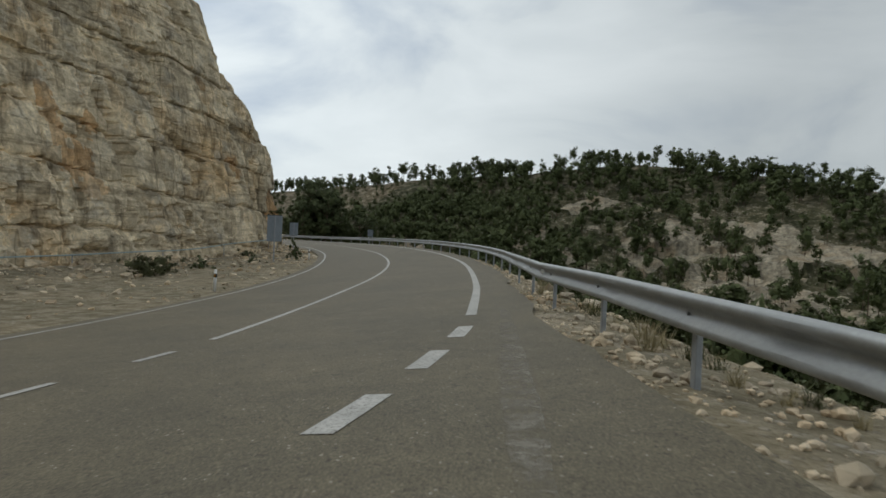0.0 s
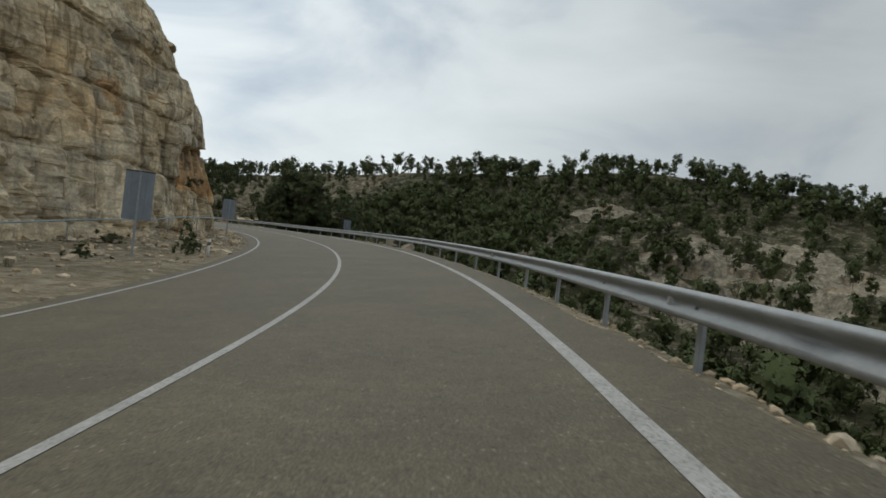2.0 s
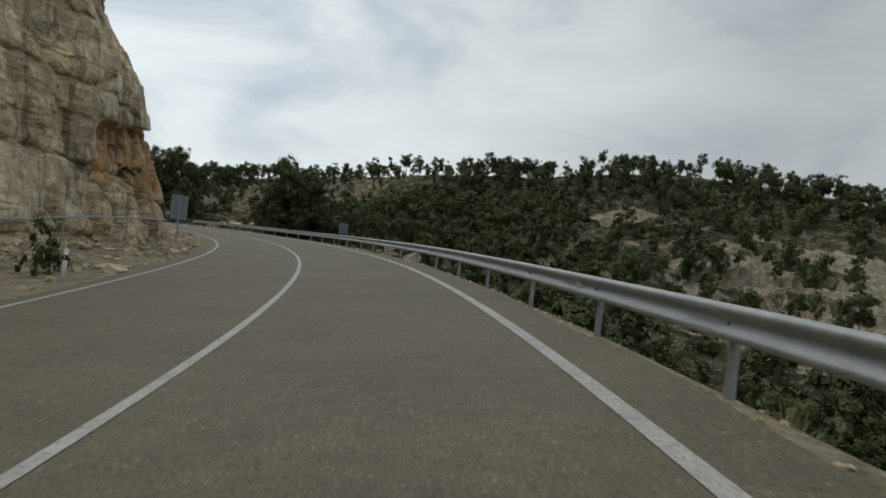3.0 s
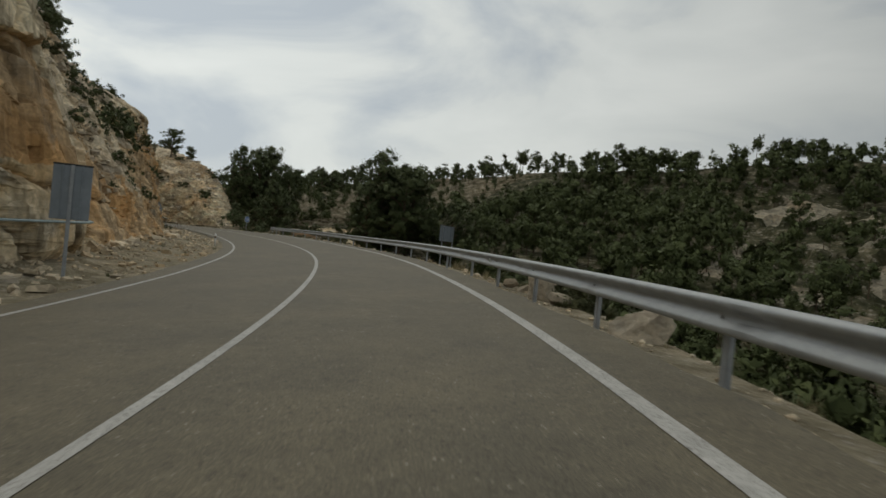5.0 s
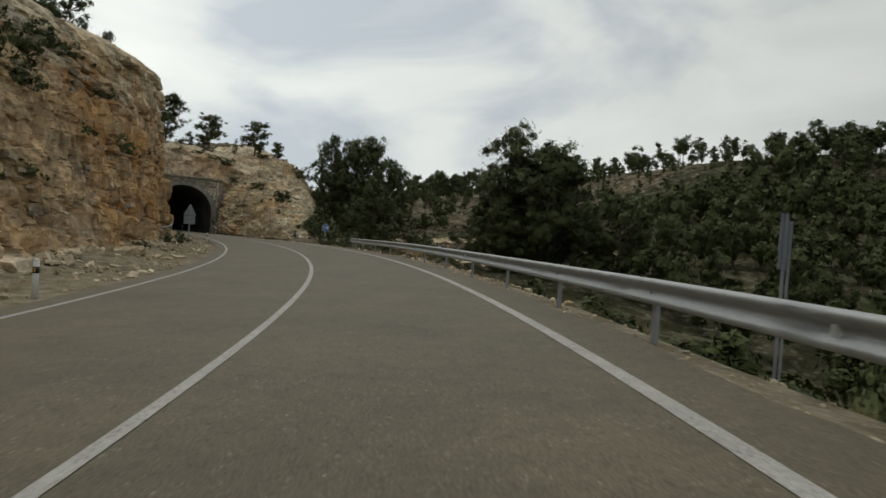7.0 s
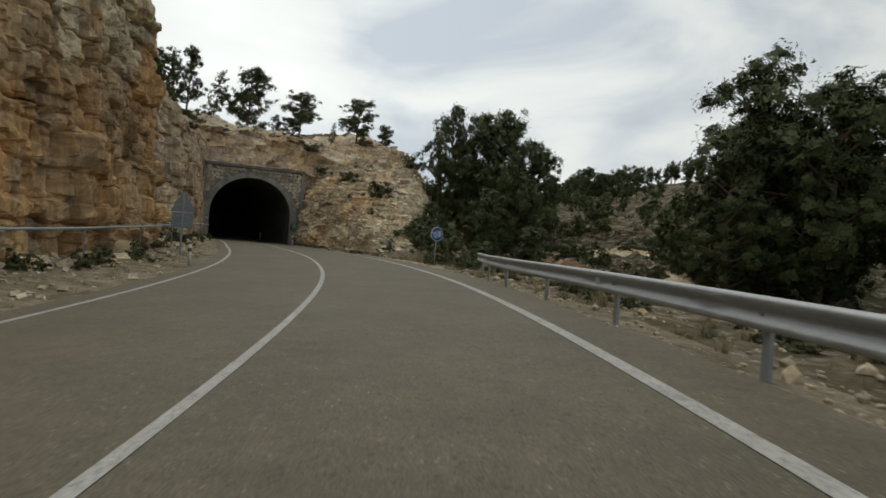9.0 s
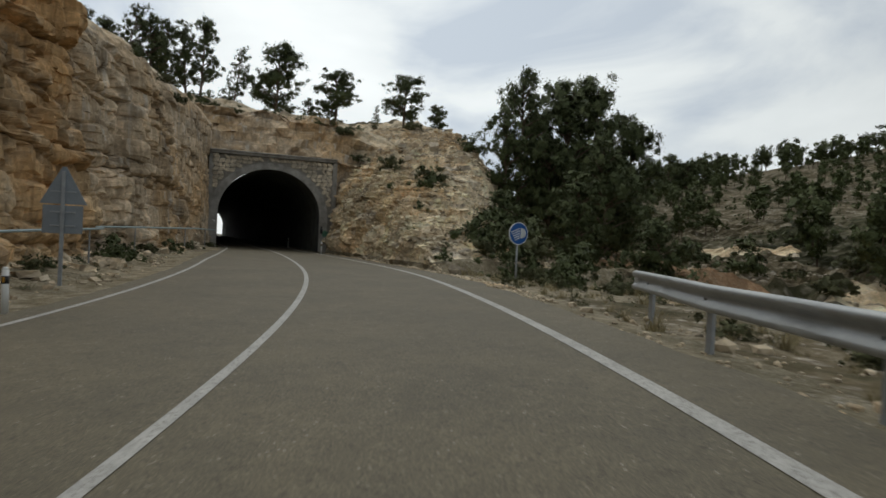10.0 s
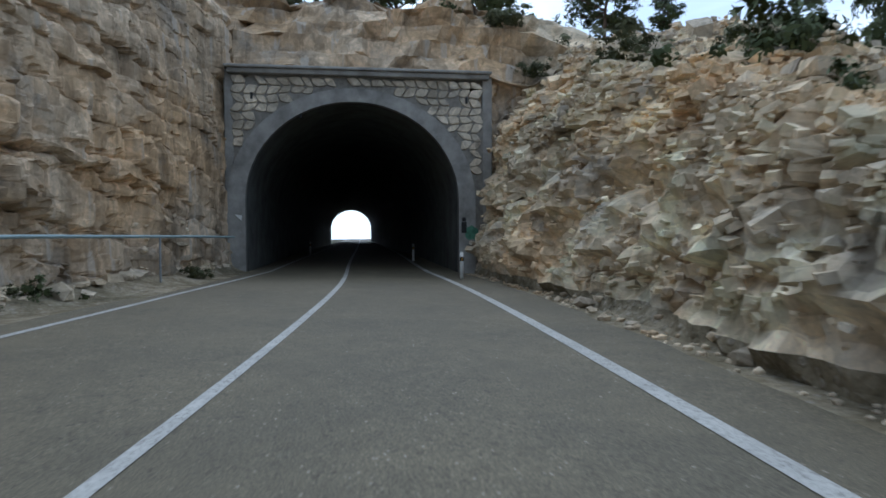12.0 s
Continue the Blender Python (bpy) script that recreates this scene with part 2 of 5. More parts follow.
ASPHALT = asphalt_material()
DUST = dust_material()
PAINT = paint_material()
ROCK = rock_material("limestone_cliff", (0.68, 0.59, 0.435), (0.60, 0.43, 0.235), (0.50, 0.465, 0.39), (0.50, 0.66))
RUBBLE = rock_material("rubble_slope", (0.66, 0.575, 0.44), (0.58, 0.43, 0.26), (0.42, 0.39, 0.34), (0.47, 0.61), 0.25, 0.1, cells=1.6)
OCHRE = rock_material("iron_stained_limestone", (0.58, 0.44, 0.28), (0.56, 0.32, 0.13), (0.42, 0.36, 0.28), (0.44, 0.62), 0.7, 0.6)
CUT = rock_material("drilled_limestone_cut", (0.62, 0.51, 0.38), (0.56, 0.39, 0.22), (0.45, 0.41, 0.355), (0.45, 0.60), 0.6, 0.7, 0.5)
BOULDER = rock_material("pale_boulder", (0.52, 0.46, 0.37), (0.46, 0.345, 0.215), (0.37, 0.35, 0.31), (0.56, 0.7), 0.3, 0.2)
BROKEN = rock_material("broken_ochre_limestone", (0.78, 0.67, 0.50), (0.68, 0.50, 0.30), (0.50, 0.475, 0.43), (0.47, 0.64), 0.4, 0.1, cells=1.6)
SCAR = rock_material("grey_hillside_rock", (0.33, 0.30, 0.235), (0.29, 0.225, 0.145), (0.15, 0.15, 0.125), (0.48, 0.66), 0.5, 0.3)
GRAVEL = soil_material("pale_gravel", (0.165, 0.140, 0.098), (0.275, 0.238, 0.172), (0.40, 0.355, 0.28), 2.2, 0.8)
HILLSOIL = soil_material("stony_hillside", (0.06, 0.058, 0.032), (0.14, 0.115, 0.075), (0.32, 0.285, 0.225), 0.8, 0.8)
WOODFLOOR = soil_material("wooded_hillside", (0.030, 0.034, 0.018), (0.070, 0.068, 0.038), (0.20, 0.175, 0.125), 0.35, 0.5)
REDSOIL = soil_material("reddish_earth", (0.26, 0.165, 0.10), (0.36, 0.235, 0.15), (0.42, 0.30, 0.20), 1.5, 0.3)
PINE = leaf_material("pine_needles", (0.040, 0.054, 0.023), (0.128, 0.150, 0.062), 9.0)
FARPINE = leaf_material("far_pine_needles", (0.046, 0.060, 0.022), (0.108, 0.128, 0.047), 4.6)
SCRUB = leaf_material("scrub_leaves", (0.045, 0.052, 0.024), (0.150, 0.150, 0.072), 20.0)
DRYGRASS = leaf_material("dry_grass", (0.20, 0.17, 0.09), (0.46, 0.39, 0.23))
BARK = plain_material("pine_bark", (0.13, 0.095, 0.07), 0.95, 0, 0.4, 5.0, 0.1, 0.6)
STEEL = steel_material()
POSTSTEEL = plain_material("grey_steel_post", (0.33, 0.35, 0.37), 0.55, 0.45, 0.15)
SIGNBACK = plain_material("grey_sign_back", (0.24, 0.27, 0.30), 0.5, 0.3, 0.12, 3.0)
WHITE = plain_material("white_plastic", (0.70, 0.70, 0.68), 0.6, 0, 0.08)
BLACK = plain_material("black_plastic_and_hole_shade", (0.03, 0.03, 0.03), 0.6, 0, 0.2)
AMBER = plain_material("amber_reflector", (0.55, 0.28, 0.03), 0.3, 0, 0.1)
BLUE = plain_material("blue_sign_face", (0.012, 0.10, 0.36), 0.45, 0, 0.08, 3.0, 0.4, 0.0)
SIGNWHITE = plain_material("white_sign_face", (0.74, 0.76, 0.78), 0.45, 0, 0.05, 3.0, 0.4, 0.0)
CONCRETE = plain_material("grey_concrete", (0.30, 0.29, 0.27), 0.95, 0, 0.35, 1.6, 0.15, 0.4)
# vault lining: one dark grey with random tone along its whole length
LINING = plain_material("dark_tunnel_lining", (0.11, 0.115, 0.11), 0.9, 0, 0.4, 1.2, 0.2, 0.4)
MORTAR = plain_material("grey_mortar", (0.24, 0.225, 0.20), 0.95, 0, 0.25, 8.0, 0.1, 0.4)
GREEN = plain_material("faded_green_paint", (0.10, 0.22, 0.15), 0.9, 0, 0.4, 5.0, 0.1)
CABLE = plain_material("pale_blue_pipe", (0.30, 0.38, 0.40), 0.5, 0.1, 0.15)

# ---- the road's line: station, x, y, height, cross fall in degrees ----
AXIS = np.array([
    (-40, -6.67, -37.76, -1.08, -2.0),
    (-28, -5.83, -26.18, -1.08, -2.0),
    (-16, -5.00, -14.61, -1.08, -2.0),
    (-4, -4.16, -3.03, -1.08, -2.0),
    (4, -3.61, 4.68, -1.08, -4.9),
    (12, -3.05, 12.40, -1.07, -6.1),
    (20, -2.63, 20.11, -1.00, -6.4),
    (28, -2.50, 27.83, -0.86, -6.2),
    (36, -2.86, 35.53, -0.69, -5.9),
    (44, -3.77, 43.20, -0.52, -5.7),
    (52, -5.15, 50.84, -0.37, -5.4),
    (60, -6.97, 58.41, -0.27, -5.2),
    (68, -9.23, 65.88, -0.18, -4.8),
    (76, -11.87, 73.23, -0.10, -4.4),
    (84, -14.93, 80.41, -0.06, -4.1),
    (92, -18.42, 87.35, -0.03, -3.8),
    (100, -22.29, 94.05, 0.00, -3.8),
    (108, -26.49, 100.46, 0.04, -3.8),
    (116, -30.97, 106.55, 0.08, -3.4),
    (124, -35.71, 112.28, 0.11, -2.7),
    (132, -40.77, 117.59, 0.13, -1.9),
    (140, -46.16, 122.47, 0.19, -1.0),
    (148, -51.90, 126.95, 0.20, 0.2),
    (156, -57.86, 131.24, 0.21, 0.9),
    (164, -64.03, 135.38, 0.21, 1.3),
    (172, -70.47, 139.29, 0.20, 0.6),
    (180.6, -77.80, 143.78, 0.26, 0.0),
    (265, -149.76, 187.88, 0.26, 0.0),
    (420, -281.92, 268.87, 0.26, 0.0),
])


def spline(xs, ys):
    """A natural cubic through the stations."""
    k, h = len(xs), np.diff(xs)
    a, r = np.eye(k), np.zeros(k)
    for i in range(1, k - 1):
        a[i, i - 1:i + 2] = h[i - 1], 2 * (h[i - 1] + h[i]), h[i]
        r[i] = 6 * ((ys[i + 1] - ys[i]) / h[i] - (ys[i] - ys[i - 1]) / h[i - 1])
    m = np.linalg.solve(a, r)

    def f(q):
        i = np.clip(np.searchsorted(xs, q) - 1, 0, k - 2)
        u, v = q - xs[i], xs[i + 1] - q
        return (m[i] * v ** 3 + m[i + 1] * u ** 3) / (6 * h[i]) + (ys[i] / h[i] - m[i] * h[i] / 6) * v + (ys[i + 1] / h[i] - m[i + 1] * h[i] / 6) * u
    return f


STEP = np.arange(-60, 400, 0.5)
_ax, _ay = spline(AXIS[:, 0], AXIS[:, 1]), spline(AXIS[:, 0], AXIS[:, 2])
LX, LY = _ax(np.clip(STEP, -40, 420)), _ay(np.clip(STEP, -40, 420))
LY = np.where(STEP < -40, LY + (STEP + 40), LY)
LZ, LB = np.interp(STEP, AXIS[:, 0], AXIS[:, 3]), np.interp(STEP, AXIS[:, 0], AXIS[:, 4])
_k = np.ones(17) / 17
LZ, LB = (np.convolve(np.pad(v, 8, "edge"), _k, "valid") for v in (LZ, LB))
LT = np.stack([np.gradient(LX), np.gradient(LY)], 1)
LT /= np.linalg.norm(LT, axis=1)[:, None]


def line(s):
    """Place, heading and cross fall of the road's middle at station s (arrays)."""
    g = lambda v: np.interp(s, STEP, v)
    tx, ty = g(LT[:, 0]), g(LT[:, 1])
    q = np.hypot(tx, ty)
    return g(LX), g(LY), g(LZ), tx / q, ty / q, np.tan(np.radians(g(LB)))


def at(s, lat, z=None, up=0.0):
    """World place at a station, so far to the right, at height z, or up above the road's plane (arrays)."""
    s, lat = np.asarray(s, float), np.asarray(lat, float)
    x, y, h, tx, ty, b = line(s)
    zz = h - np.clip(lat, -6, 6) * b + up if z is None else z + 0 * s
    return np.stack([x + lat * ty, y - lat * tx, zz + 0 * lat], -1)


def heading(s):
    x, y, h, tx, ty, b = line(np.asarray(float(s)))
    return math.degrees(math.atan2(-float(tx), float(ty)))


def knots(*pairs):
    xs, ys = [p[0] for p in pairs], [p[1] for p in pairs]
    return lambda s: np.interp(s, xs, ys)


def ease(a, b, x):
    t = np.clip((x - a) / (b - a), 0, 1)
    return t * t * (3 - 2 * t)


# ---- noise on arrays ----
def hash3(x, y, z, seed=0):
    h = (x.astype(np.int64) * 374761393 + y.astype(np.int64) * 668265263 + z.astype(np.int64) * 2147483647 + seed * 974711) & 0xFFFFFFFF
    h = ((h ^ (h >> 13)) * 1274126177) & 0xFFFFFFFF
    h = ((h ^ (h >> 16)) * 2246822519) & 0xFFFFFFFF
    return ((h ^ (h >> 15)) & 0xFFFFFF) / float(0xFFFFFF)


def vnoise(x, y, z=0.0, seed=0):
    x, y, z = np.broadcast_arrays(np.asarray(x, float), np.asarray(y, float), np.asarray(z, float))
    i, j, k = np.floor(x), np.floor(y), np.floor(z)
    u, v, w = x - i, y - j, z - k
    u, v, w = u * u * (3 - 2 * u), v * v * (3 - 2 * v), w * w * (3 - 2 * w)
    r = 0
    for a in (0, 1):
        for b in (0, 1):
            for c in (0, 1):
                r = r + hash3(i + a, j + b, k + c, seed) * (u if a else 1 - u) * (v if b else 1 - v) * (w if c else 1 - w)
    return r


def fbm(x, y, z=0.0, seed=0, octaves=4):
    r, amp, tot, f = 0, 1.0, 0.0, 1.0
    for o in range(octaves):
        r = r + amp * (vnoise(np.asarray(x) * f, np.asarray(y) * f, np.asarray(z) * f, seed + o) - 0.5)
        tot, amp, f = tot + amp, amp * 0.52, f * 2.03
    return r / tot * 2


def blocks(a, b, seed=0):
    """Ragged courses of blocks: a value a block and how near its edge is."""
    row = np.floor(b)
    wide = 0.7 + 0.9 * hash3(row, row * 0, row * 0, seed)
    q = a / wide + 7.3 * hash3(row, row * 0 + 5, row * 0, seed)
    col = np.floor(q)
    e = np.minimum(np.minimum(q - col, 1 - (q - col)) * wide, np.minimum(b - row, 1 - (b - row)))
    return hash3(row, col, row * 0 + 2, seed), e


def facets(a, b, seed=0):
    """Broken faces: a value for each ragged piece, its own tilt, and how near its edge is."""
    i, j = np.floor(a), np.floor(b)
    d1, d2 = np.full(a.shape, 9.0), np.full(a.shape, 9.0)
    val, tilt = np.zeros(a.shape), np.zeros(a.shape)
    for p in (-1, 0, 1):
        for q in (-1, 0, 1):
            cx, cy, o = i + p, j + q, i * 0
            px, py = cx + 0.1 + 0.8 * hash3(cx, cy, o, seed), cy + 0.1 + 0.8 * hash3(cx, cy, o + 1, seed)
            d = np.hypot(a - px, b - py)
            near = d < d1
            d2 = np.where(near, d1, np.minimum(d2, d))
            d1 = np.where(near, d, d1)
            val = np.where(near, hash3(cx, cy, o + 2, seed), val)
            tilt = np.where(near, (hash3(cx, cy, o + 3, seed) - 0.5) * (a - px) + (hash3(cx, cy, o + 4, seed) - 0.5) * (b - py), tilt)
    return val, tilt, d2 - d1


# ---- meshes ----
def mesh_of(name, verts, faces, mats, smooth=False, which=None, normals=None):
    me = bpy.data.meshes.new(name)
    verts, faces = np.asarray(verts, np.float32), np.asarray(faces, np.int32)
    k = faces.shape[1]
    me.vertices.add(len(verts))
    me.vertices.foreach_set("co", verts.ravel())
    me.loops.add(faces.size)
    me.loops.foreach_set("vertex_index", faces.ravel())
    me.polygons.add(len(faces))
    me.polygons.foreach_set("loop_start", np.arange(0, faces.size, k, dtype=np.int32))
    me.polygons.foreach_set("loop_total", np.full(len(faces), k, np.int32))
    me.polygons.foreach_set("use_smooth", np.full(len(faces), bool(smooth)))
    for m in mats if isinstance(mats, (list, tuple)) else [mats]:
        me.materials.append(m)
    if which is not None:
        me.polygons.foreach_set("material_index", np.asarray(which, np.int32))
    me.update()
    me.validate()
    if normals is not None:
        me.polygons.foreach_set("use_smooth", np.ones(len(me.polygons), bool))
        me.normals_split_custom_set_from_vertices(np.asarray(normals, np.float32))
    return me


def grid_faces(r, c):
    i = (np.arange(r - 1)[:, None] * c + np.arange(c - 1)[None]).ravel()
    return np.stack([i, i + 1, i + c + 1, i + c], 1)


def grid_object(name, pts, mats, smooth=True, which=None):
    r, c = pts.shape[:2]
    return new(name, mesh_of(name, pts.reshape(-1, 3), grid_faces(r, c), mats, smooth, which))


def part(name, bm, material, parent=None, label="", smooth=False):
    """Links a bmesh as one mesh object under a thing or a part."""
    me = bpy.data.meshes.new(name)
    if smooth:
        for fc in bm.faces:
            fc.smooth = True
    bm.to_mesh(me)
    bm.free()
    me.materials.append(material)
    ob = new(name, me)
    if parent:
        ob.parent = parent
    if label:
        tagged(ob, label)
    return ob


def box(bm, size, m, bevel=0.0):
    g = bmesh.ops.create_cube(bm, size=1.0, matrix=m @ Matrix.Diagonal((*size, 1)))
    if bevel:
        es = {e for v in g["verts"] for e in v.link_edges}
        bmesh.ops.bevel(bm, geom=list(es), offset=bevel, segments=1, affect="EDGES")
    return g


def cyl(bm, r1, r2, depth, m, seg=10):
    return bmesh.ops.create_cone(bm, cap_ends=True, segments=seg, radius1=r1, radius2=r2, depth=depth, matrix=m)


def tube(points, radius, seg=6):
    """Verts and quads of a tube along points; radius may vary."""
    p = np.asarray(points, float)
    rad = np.broadcast_to(np.asarray(radius, float), (len(p),))
    t = np.gradient(p, axis=0)
    t /= np.linalg.norm(t, axis=1)[:, None] + 1e-9
    side = np.cross(t, (0.21, 0.13, 0.97))
    side /= np.linalg.norm(side, axis=1)[:, None] + 1e-9
    upv = np.cross(side, t)
    a = np.linspace(0, 2 * math.pi, seg, endpoint=False)
    ring = p[:, None] + rad[:, None, None] * (np.cos(a)[None, :, None] * side[:, None] + np.sin(a)[None, :, None] * upv[:, None])
    f = []
    for i in range(len(p) - 1):
        for j in range(seg):
            k = (j + 1) % seg
            f.append((i * seg + j, i * seg + k, (i + 1) * seg + k, (i + 1) * seg + j))
    return ring.reshape(-1, 3), np.array(f)


# ---- road ----
W_RIGHT = knots((-20, 2.6), (4.1, 2.95), (9, 3.56), (10.6, 3.64), (16, 3.66), (24, 3.56), (69, 3.5), (97, 3.6), (148, 3.5), (160, 3.0), (168.6, 2.63), (400, 2.6))
W_LEFT = knots((-20, 3.6), (0, 3.9), (19, 4.0), (45, 3.9), (69, 3.55), (97, 3.7), (123, 3.6), (148, 3.4), (160, 2.9), (168.6, 2.4), (400, 2.4))
ss = np.concatenate([np.arange(-50, 180, 0.6), np.arange(180, 330, 3.0)])
R_EDGE = knots((-50, 8.5), (0, 5.95), (4.4, 5.3), (7.6, 4.8), (11, 4.58), (25, 4.4), (60, 4.3), (100, 4.5), (140, 4.6), (150, 4.4), (160, 4.1), (168, 3.66), (171, 4.0), (400, 4.0))
L_EDGE = knots((-50, 4.6), (0, 4.6), (60, 4.3), (120, 4.2), (150, 3.9), (168, 3.15), (171, 3.5), (400, 3.5))
cols = np.linspace(0, 1, 15)
lat = -(L_EDGE(ss) + 0.12 * fbm(ss * 0.9, 3.3))[:, None] * (1 - cols) + (R_EDGE(ss) + 0.18 * fbm(ss * 0.7, 8.1))[:, None] * cols
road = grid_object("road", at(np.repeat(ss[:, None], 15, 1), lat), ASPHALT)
tagged(road, "worn grey-brown asphalt mountain road curving left", "road", kind="structure")


def painted(name, s0, s1, offset, width, label, step=0.5):
    q = np.linspace(s0, s1, max(2, int((s1 - s0) / step)))
    o = offset(q)
    pts = np.stack([at(q, o - width / 2, up=0.006), at(q, o + width / 2, up=0.006)], 1)
    ob = grid_object(name, pts, PAINT)
    return tagged(ob, label, "road marking", kind="structure")


painted("road_line_right", 10.5, 330, W_RIGHT, 0.165, "solid white edge line, worn road paint")
painted("road_line_middle", 9.0, 330, lambda q: 0.19 * (1 - ease(9, 20, q)), 0.115, "solid white centre line, worn road paint")
painted("road_line_left", -40, 330, lambda q: -W_LEFT(q), 0.115, "thin white edge line along the cliff side")
for a, b in ((4.15, 5.2), (6.2, 7.2), (8.15, 9.15)):
    painted("edge_dash", a, b, lambda q: 2.90 + (q - 4.2) * 0.215 - 0.0145 * (q - 4.2) ** 2, 0.21, "short white dash of the broken edge line", 0.3)
for a, b in ((5.25, 6.1), (7.25, 7.95), (-3.0, -2.0), (-0.6, 0.4), (2.4, 3.4)):
    painted("middle_dash", a, b, lambda q: 0.19 - 0.145 * np.maximum(8.2 - q, 0), 0.11, "short white dash of the broken centre line", 0.3)

# dust swept off the outer shoulder
sq = np.linspace(1.5, 11.0, 40)
wide = 0.04 + 0.09 * np.sin(np.linspace(0.15, math.pi - 0.1, 40)) + 0.04 * fbm(sq * 1.5, sq * 0, 0.0, 33)
streak = grid_object("dust_streak", np.stack([at(sq, 4.16 + k * wide, up=0.005) for k in (-1, -0.3, 0.3, 1)], 1), DUST)
tagged(streak, "pale patchy dust streak on the worn asphalt shoulder", "road marking", kind="structure")

# ---- cliff on the inner side of the bend ----
FOOT = knots((-60, 19.0), (20, 18.5), (30, 17.8), (38, 15.6), (43, 13.4), (47, 12.1), (50, 11.0), (54, 9.1), (58, 8.5), (64.5, 7.8), (68, 7.2), (71.5, 6.9), (73.2, 7.6), (77, 8.2), (84, 8.2), (91, 8.0),
             (98, 8.1), (106, 8.0), (112, 7.8), (120, 7.6), (134, 7.2), (141, 6.8), (143.6, 6.8), (144.8, 7.5), (149, 6.3), (155, 5.3), (161.5, 4.5), (169.2, 3.45))
FACE = knots((-60, 22.0), (30, 22.0), (40, 21.0), (50, 20.0), (56, 18.0), (58.5, 14.6), (62, 12.2), (66, 11.0), (70, 10.4), (76.6, 10.5), (82.5, 10.2), (88.5, 10.6), (92, 8.6), (99.3, 8.4), (109.4, 9.1), (118.5, 9.6),
             (131, 10.4), (141.8, 10.8), (143.6, 10.6), (144.8, 7.9), (151, 8.2), (159, 8.2), (169.2, 8.3))
# how far the crest stands back from the foot, and the share of that at two thirds of the height
BACK = knots((-60, 7.0), (45, 7.0), (52, 6.4), (57, 5.0), (62, 3.2), (66, 2.6), (70, 3.4), (76.6, 5.0), (82.5, 5.3), (88.5, 5.7), (92.5, 6.4), (100.4, 6.0), (109.4, 4.8), (116.5, 3.4), (127, 1.5), (140, 0.8), (143.6, 0.7), (145, 1.3), (148.6, 1.2), (159, 0.9), (169.2, 0.3))
BEND = knots((-60, 0.6), (55.6, 0.5), (61, 0.15), (64.3, 0.3), (67.5, 0.4), (71, 0.5), (86.6, 0.6), (96.4, 0.55), (116.5, 0.35), (137.5, 0.5), (169.2, 0.5))
RISE = knots((-60, 5.0), (31, 4.0), (63.2, 4.0), (68.5, 2.0), (88.5, 2.5), (93.5, 6.5), (96.4, 8.0), (116.5, 6.0), (137.5, 6.5), (159.4, 8.0), (169.2, 7.0))


def cliff_profile(s, v):
    """lat and z over the left verge (v 0 to 1), the face (1 to 2) and the ground behind (2 to 3)."""
    x, y, h, tx, ty, b = line(s)
    edge, foot, back, bend = L_EDGE(s) - 0.3, FOOT(s), BACK(s), BEND(s)
    z0 = h + 4.4 * b - 0.02
    zf = z0 + 0.22 - 0.45 * ease(9.0, 12.0, foot)
    ztop = FACE(s)
    u = np.clip(v, 0, 1)
    lat = edge + (foot - edge) * u
    z = z0 + (zf - z0) * u ** 2.2 - 0.10 * np.sin(np.pi * u) * (foot > 7)
    w = np.clip(v - 1, 0, 1)
    set_back = np.where(w < 0.62, back * bend * w / 0.62, back * (bend + (1 - bend) * ((w - 0.62) / 0.38) ** 1.2))
    lat = lat + set_back
    z = np.where(v > 1, zf + (ztop - zf) * w, z)
    q = np.clip(v - 2, 0, 1)
    lat = lat + 70 * q ** 1.6
    z = z + RISE(s) * (1 - (1 - q) ** 2.4)
    return lat, z


sc = np.concatenate([np.arange(-50, 0, 1.0), np.arange(0, 20, 0.35), np.arange(20, 44, 0.2), np.arange(44, 150, 0.15), np.arange(150, 169.3, 0.14)])
vc = np.concatenate([np.linspace(0, 1, 16)[:-1], np.linspace(1, 2, 180)[:-1], 2 + np.linspace(0, 1, 34) ** 1.5])
S, V = np.meshgrid(sc, vc, indexing="ij")
LATC, ZC = cliff_profile(S, V)
rocky = ease(0.9, 1.05, V) * (1 - 0.75 * ease(2.0, 2.25, V))
warp = 0.25 * fbm(S * 0.35, ZC * 0.35, 1.7, 12)
course = ZC * 0.34 + 0.02 * S + 0.45 * fbm(S * 0.07, ZC * 0.1, 3.0, 49)
f1, t1, e1 = facets(S * 0.36 + warp, ZC * 0.30 + 0.4 * fbm(S * 0.08, ZC * 0.2, 4.0, 3), 11)
f2, t2, e2 = facets(S * 0.95 + warp, ZC * 0.85 + 0.06 * S + warp, 23)
f3, t3, e3 = facets(S * 2.3 + warp, ZC * 2.8 + warp, 29)
big, eb = blocks(S * 0.21 + 0.5 * warp, course, 13)
small, es = blocks(S * 0.7 + 0.8 * warp, course * 3.1 + 0.5 * warp, 15)
chip, ec = blocks(S * 1.7 + warp, course * 9.1 + warp, 18)
joint, _, ej = facets(S * 0.36 + 0.25 * warp, ZC * 0.16 + 0.5 * warp, 37)
loose = ease(80, 87, S) * (1 - ease(104, 118, S))
lower = ease(11.0, 6.5, ZC)
torn = ease(0.0, 0.25, fbm(S * 0.14, ZC * 0.2, 9.0, 57, 3))
beds = ease(100, 108, S)
